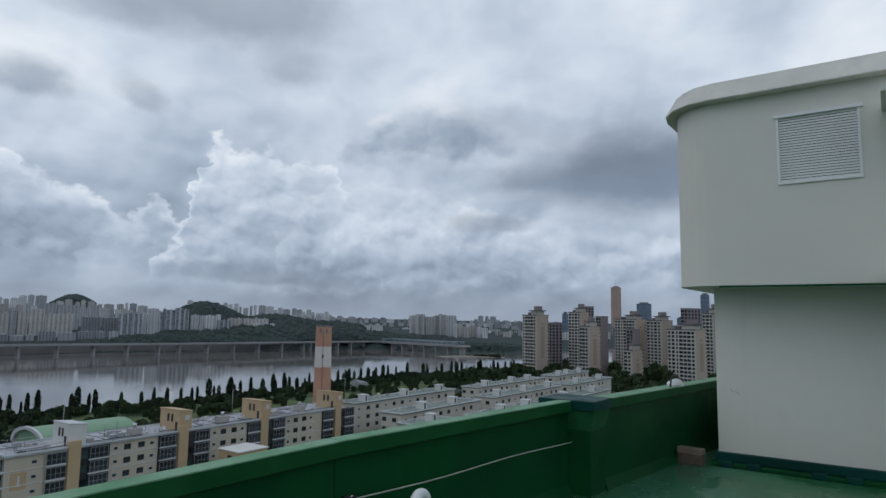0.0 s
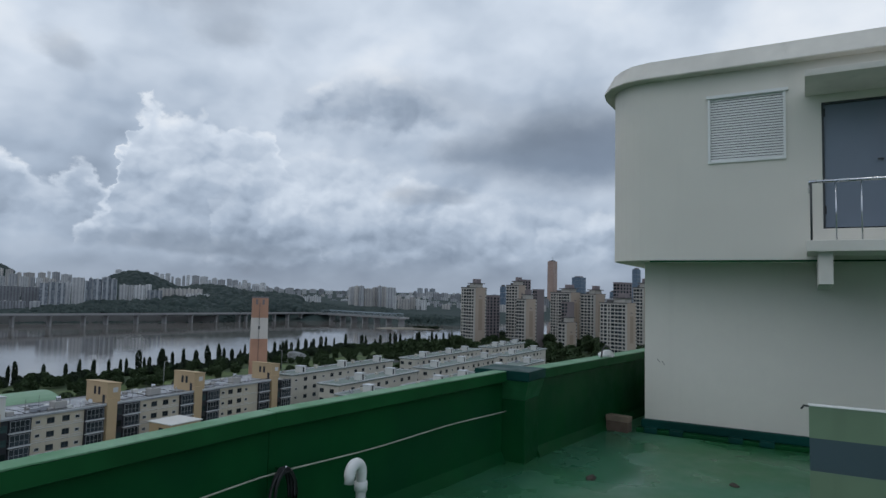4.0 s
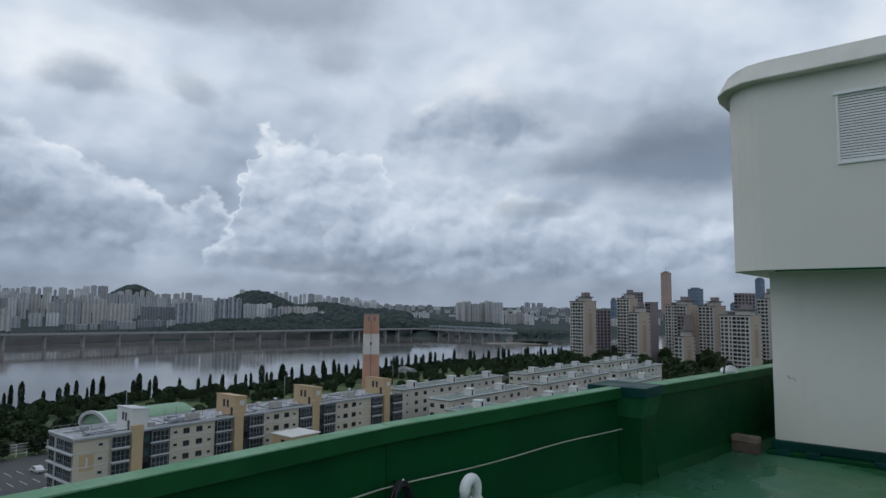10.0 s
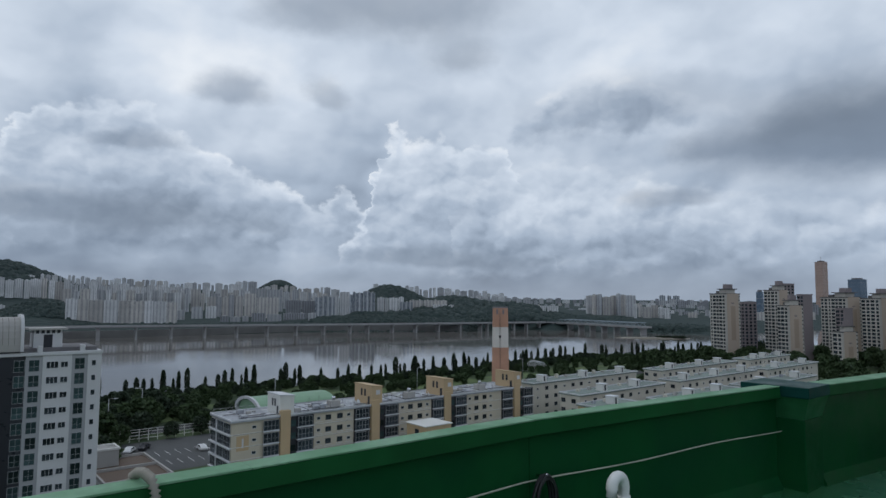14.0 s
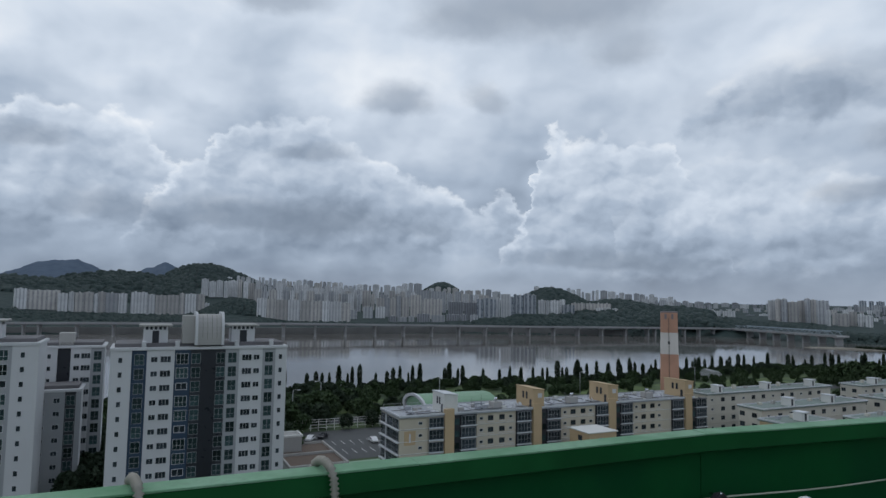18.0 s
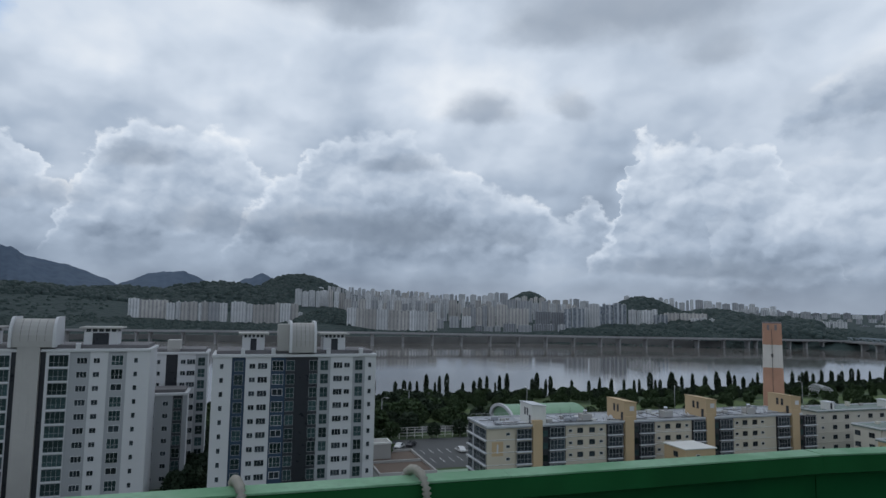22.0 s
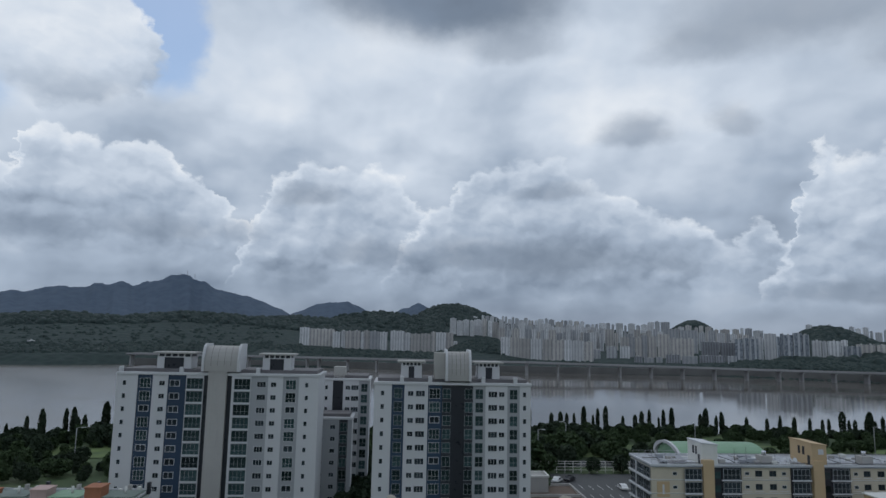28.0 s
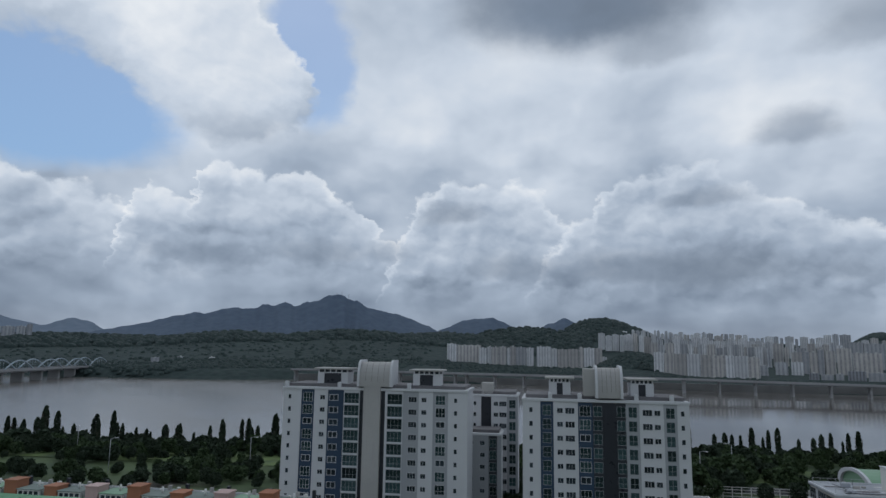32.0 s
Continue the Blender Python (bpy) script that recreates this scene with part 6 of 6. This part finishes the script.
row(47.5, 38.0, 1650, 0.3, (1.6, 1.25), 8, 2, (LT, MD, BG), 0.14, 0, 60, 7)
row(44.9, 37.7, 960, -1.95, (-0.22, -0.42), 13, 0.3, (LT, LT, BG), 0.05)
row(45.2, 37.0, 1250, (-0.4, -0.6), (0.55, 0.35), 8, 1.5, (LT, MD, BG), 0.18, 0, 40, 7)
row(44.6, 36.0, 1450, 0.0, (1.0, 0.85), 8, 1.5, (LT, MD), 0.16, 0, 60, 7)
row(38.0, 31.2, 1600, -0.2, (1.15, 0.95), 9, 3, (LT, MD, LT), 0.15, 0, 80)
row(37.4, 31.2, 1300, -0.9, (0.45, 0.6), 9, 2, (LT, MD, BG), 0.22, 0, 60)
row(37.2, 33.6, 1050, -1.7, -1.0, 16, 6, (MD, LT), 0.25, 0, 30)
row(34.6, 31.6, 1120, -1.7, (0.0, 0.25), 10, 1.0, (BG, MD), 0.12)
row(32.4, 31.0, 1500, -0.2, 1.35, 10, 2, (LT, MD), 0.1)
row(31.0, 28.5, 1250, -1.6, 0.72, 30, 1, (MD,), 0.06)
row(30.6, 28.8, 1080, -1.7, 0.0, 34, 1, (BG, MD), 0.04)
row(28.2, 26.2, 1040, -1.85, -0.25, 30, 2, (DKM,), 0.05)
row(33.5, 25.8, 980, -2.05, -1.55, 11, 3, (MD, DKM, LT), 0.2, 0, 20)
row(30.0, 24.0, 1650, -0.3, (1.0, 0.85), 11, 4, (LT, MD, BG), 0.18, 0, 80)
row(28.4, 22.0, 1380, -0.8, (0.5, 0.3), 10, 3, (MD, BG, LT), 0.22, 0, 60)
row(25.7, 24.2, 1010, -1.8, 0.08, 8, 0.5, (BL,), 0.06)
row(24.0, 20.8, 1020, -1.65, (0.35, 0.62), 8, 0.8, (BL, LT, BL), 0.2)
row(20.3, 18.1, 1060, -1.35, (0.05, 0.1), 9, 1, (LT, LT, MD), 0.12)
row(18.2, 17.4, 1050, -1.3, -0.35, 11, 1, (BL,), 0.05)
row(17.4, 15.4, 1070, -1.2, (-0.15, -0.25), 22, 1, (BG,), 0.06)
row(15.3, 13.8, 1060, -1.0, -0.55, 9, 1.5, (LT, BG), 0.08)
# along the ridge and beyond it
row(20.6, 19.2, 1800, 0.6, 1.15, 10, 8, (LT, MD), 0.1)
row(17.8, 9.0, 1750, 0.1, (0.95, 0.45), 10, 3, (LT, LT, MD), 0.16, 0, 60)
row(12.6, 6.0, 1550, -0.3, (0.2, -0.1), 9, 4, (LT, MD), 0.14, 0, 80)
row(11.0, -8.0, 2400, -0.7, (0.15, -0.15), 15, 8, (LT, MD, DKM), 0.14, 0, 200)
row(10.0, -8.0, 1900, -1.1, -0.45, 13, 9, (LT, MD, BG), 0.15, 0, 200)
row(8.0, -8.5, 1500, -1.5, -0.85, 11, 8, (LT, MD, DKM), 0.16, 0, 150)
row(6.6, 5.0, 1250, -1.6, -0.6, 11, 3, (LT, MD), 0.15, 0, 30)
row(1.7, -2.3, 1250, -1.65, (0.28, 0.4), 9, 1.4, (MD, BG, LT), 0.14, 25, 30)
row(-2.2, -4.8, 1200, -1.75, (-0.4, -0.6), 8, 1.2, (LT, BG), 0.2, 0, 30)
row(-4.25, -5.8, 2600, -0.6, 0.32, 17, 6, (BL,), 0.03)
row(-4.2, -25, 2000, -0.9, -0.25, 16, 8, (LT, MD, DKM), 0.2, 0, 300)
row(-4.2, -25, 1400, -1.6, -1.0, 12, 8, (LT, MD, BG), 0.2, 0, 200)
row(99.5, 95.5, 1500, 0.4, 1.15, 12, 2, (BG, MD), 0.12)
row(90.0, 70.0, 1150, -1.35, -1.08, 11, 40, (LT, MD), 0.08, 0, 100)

join_city()

# wooded bank and hill woods, seen from far off
def far_wood(name, label, count, places, size, mat):
    """Clumps of crowns over a stretch of the far bank, joined."""
    r = random.Random(len(places) * 13 + count)
    verts, faces = [], []
    for _ in range(count):
        a0, a1, d0, d1 = r.choice(places)
        a, d = r.uniform(a0, a1), r.uniform(d0, d1)
        p = polar(a, d)
        z = ground_z(*UW(p.x, p.y))
        s = size * r.uniform(0.6, 1.5)
        n, lift = len(verts), s * r.uniform(0.7, 1.25)
        for ring, (rr, zz) in enumerate(((1.0, 0.0), (0.9, 0.55), (0.5, 0.9))):
            for k in range(6):
                t = 1.0472 * (k + 0.5 * ring) + r.uniform(-0.2, 0.2)
                q = s * rr * r.uniform(0.85, 1.15)
                verts.append((p.x + q * math.cos(t), p.y + q * math.sin(t), z - 1 + zz * lift + r.uniform(-0.1, 0.1) * s))
        verts.append((p.x, p.y, z - 1 + lift))
        for ring in range(2):
            for k in range(6):
                i0, i1 = n + ring * 6 + k, n + ring * 6 + (k + 1) % 6
                faces.append((i0, i1, i1 + 6, i0 + 6))
        for k in range(6):
            faces.append((n + 12 + k, n + 12 + (k + 1) % 6, n + 18))
    me = bpy.data.meshes.new(name)
    me.from_pydata(verts, [], faces)
    me.materials.append(mat)
    me.polygons.foreach_set("use_smooth", [True] * len(me.polygons))
    tagged(new(name, me), label, "woods", kind="stuff")


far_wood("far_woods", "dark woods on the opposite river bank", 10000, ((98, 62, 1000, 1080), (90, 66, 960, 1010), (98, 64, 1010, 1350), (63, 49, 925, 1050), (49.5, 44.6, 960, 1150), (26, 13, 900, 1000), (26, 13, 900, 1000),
         (14, 5, 930, 1080), (5, -2, 1020, 1150), (-2.6, -10, 905, 1000), (-2.6, -10, 905, 960), (45, 26, 905, 935)), 3.0, M["far_leaves_hazed"])
far_wood("hill_woods", "wooded hills behind the far bank", 17000, ((98, 50, 1300, 1900), (52, 42, 1500, 2100), (30.5, 27.5, 2000, 2150), (22.5, 6, 1000, 1350), (22.5, 6, 1000, 1350), (98, 50, 1300, 1700), (42, 30, 1900, 2100)), 6.3, M["far_leaves_hazed"])

# ---- viaduct along the far bank, bridges ----
def deck_line(name, label, p0, p1, width, top, thick, span, pier_w, mat, end=None):
    """A straight run of road deck on piers, sloping from top to end."""
    d = p1 - p0
    L = d.length
    fall = 0.0 if end is None else (end - top) / L

    def sloped(*box):
        bm = block(box)
        for v in bm.verts:
            v.co.z += fall * v.co.x
        return bm
    o = thing(name, (p0.x, p0.y, 0), math.degrees(math.atan2(d.y, d.x)), label, "bridge")
    part("deck", sloped(0, L, -width / 2, width / 2, top - thick, top), M[mat], o)
    part("parapet", sloped(0, L, -width / 2 - 0.3, -width / 2, top - thick * 0.5, top + 1.0), M["deck"], o)
    part("parapet", sloped(0, L, width / 2, width / 2 + 0.3, top - thick * 0.5, top + 1.0), M["deck"], o)
    pm = to_mesh("pier", block((-pier_w / 2, pier_w / 2, -width * 0.28, width * 0.28, -10, top - thick)), M["deck"])
    cm = to_mesh("pier_cap", block((-pier_w * 0.6, pier_w * 0.6, -width * 0.42, width * 0.42, top - thick - 1.2, top - thick - 0.002)), M["deck"])
    for k in range(int(L / span) + 1):
        piece("pier", pm, o, k * span + 4, 0, fall * (k * span + 4))
        piece("pier_cap", cm, o, k * span + 4, 0, fall * (k * span + 4))
    return o


way_pts = [G(-330, 822), G(-100, 805), G(150, 762), G(460, 718), G(650, 690)]
tops = (9.6, 8.7, 9.2, 6.4, 5.4)
for a, b, z0, z1 in zip(way_pts, way_pts[1:], tops, tops[1:]):
    deck_line("viaduct", "long grey road viaduct on piers along the far bank", a, b, 16, z0, 1.5, 36, 2.0, "deck_dark", z1)
deck_line("viaduct", "low grey road along the far bank", G(650, 690), polar(4.2, 1010), 14, 5.4, 1.4, 22, 2.0, "deck_dark")
em = [G(-340, 852), G(-100, 856), G(164, 808), G(406, 804), G(510, 754), G(610, 694)]
for a, b in zip(em, em[1:]):
    d = b - a
    o = thing("embankment", (a.x, a.y, 0), math.degrees(math.atan2(d.y, d.x)), "dark stone river embankment under the road", "wall", kind="structure")
    part("wall", block((0, d.length + 0.5, 0, 3, -9, 2.5)), M["bank_stone"], o)
truss = deck_line("truss_bridge", "pale steel truss bridge over the river", polar(4.2, 1010), polar(-3.2, 880), 18, 4.8, 1.4, 24, 2.4, "deck")
L = (polar(-3.2, 880) - polar(4.2, 1010)).length
for side in (-9.2, 9.2):
    part("top_chord", block((10, L - 10, side - 0.35, side + 0.35, 9.9, 10.6)), M["bridge_blue"], truss)
    for k in range(14):
        x = 10 + (L - 20) * k / 14
        part("diagonal", tube([(x, side, 5.0), (x + (L - 20) / 28, side, 10.2), (x + (L - 20) / 14, side, 5.0)], 0.38, 5), M["bridge_blue"], truss)

arch = deck_line("arch_bridge", "road bridge with blue tied arches on tall piers", G(-560, 380), G(-700, 1120), 24, 8.0, 2.4, 38, 4.0, "deck_dark")
for k in range(6):
    for side in (-11, 11):
        part("arch", tube([(140 + 62 * k + 56 * i / 10, side, 8 + 11 * math.sin(math.pi * i / 10)) for i in range(11)], 0.9, 6), M["bridge_blue"], arch)
        for i in (2, 4, 5, 6, 8):
            part("hanger", tube([(140 + 62 * k + 5.6 * i, side, 8), (140 + 62 * k + 5.6 * i, side, 8 + 11 * math.sin(math.pi * i / 10))], 0.18, 4), M["bridge_blue"], arch)
deck_line("ramp", "curved bridge ramp on the far bank", G(-690, 1000), G(-420, 900), 12, 7.0, 1.8, 26, 2.2, "deck")

isl = bmesh.new()
bmesh.ops.create_icosphere(isl, subdivisions=4, radius=1.0)
for v in isl.verts:
    n = 1 + 0.25 * noise.noise(Vector((v.co.x * 2, v.co.y * 2, 3)))
    v.co = Vector((v.co.x * 44 * n, v.co.y * 13 * n, max(-0.2, v.co.z) * 1.6))
ob = tagged(new("island", to_mesh("island", isl, M["shoal"])), "low sandy river island with scrub", "island", kind="structure")
ob.matrix_world = pose(*polar(-3.6, 822, -6.2), 0, 0, 4)
for i in range(60):
    thicket("scrub", SCRUB, 0, 0, RNG.uniform(0.3, 0.6), None, polar(RNG.uniform(-6.2, -4.0), RNG.uniform(818, 828), -5.2))
join_thickets((("scrub", "bushes", "dark bushes along the river bank", "poplar"), ("park", "park_trees", "leafy park trees beyond the houses", "leaves")))

# masts on the summit
for az, h in ((72.0, 26), (72.5, 16), (71.4, 14)):
    m = thing("radio_mast", polar(az, 4195, 360), 0, "thin radio mast on the mountain summit", "mast", "summit masts")
    part("pole", tube([(0, 0, -12), (0, 0, h * 1.2)], 1.3, 5), M["lamp_post"], m)
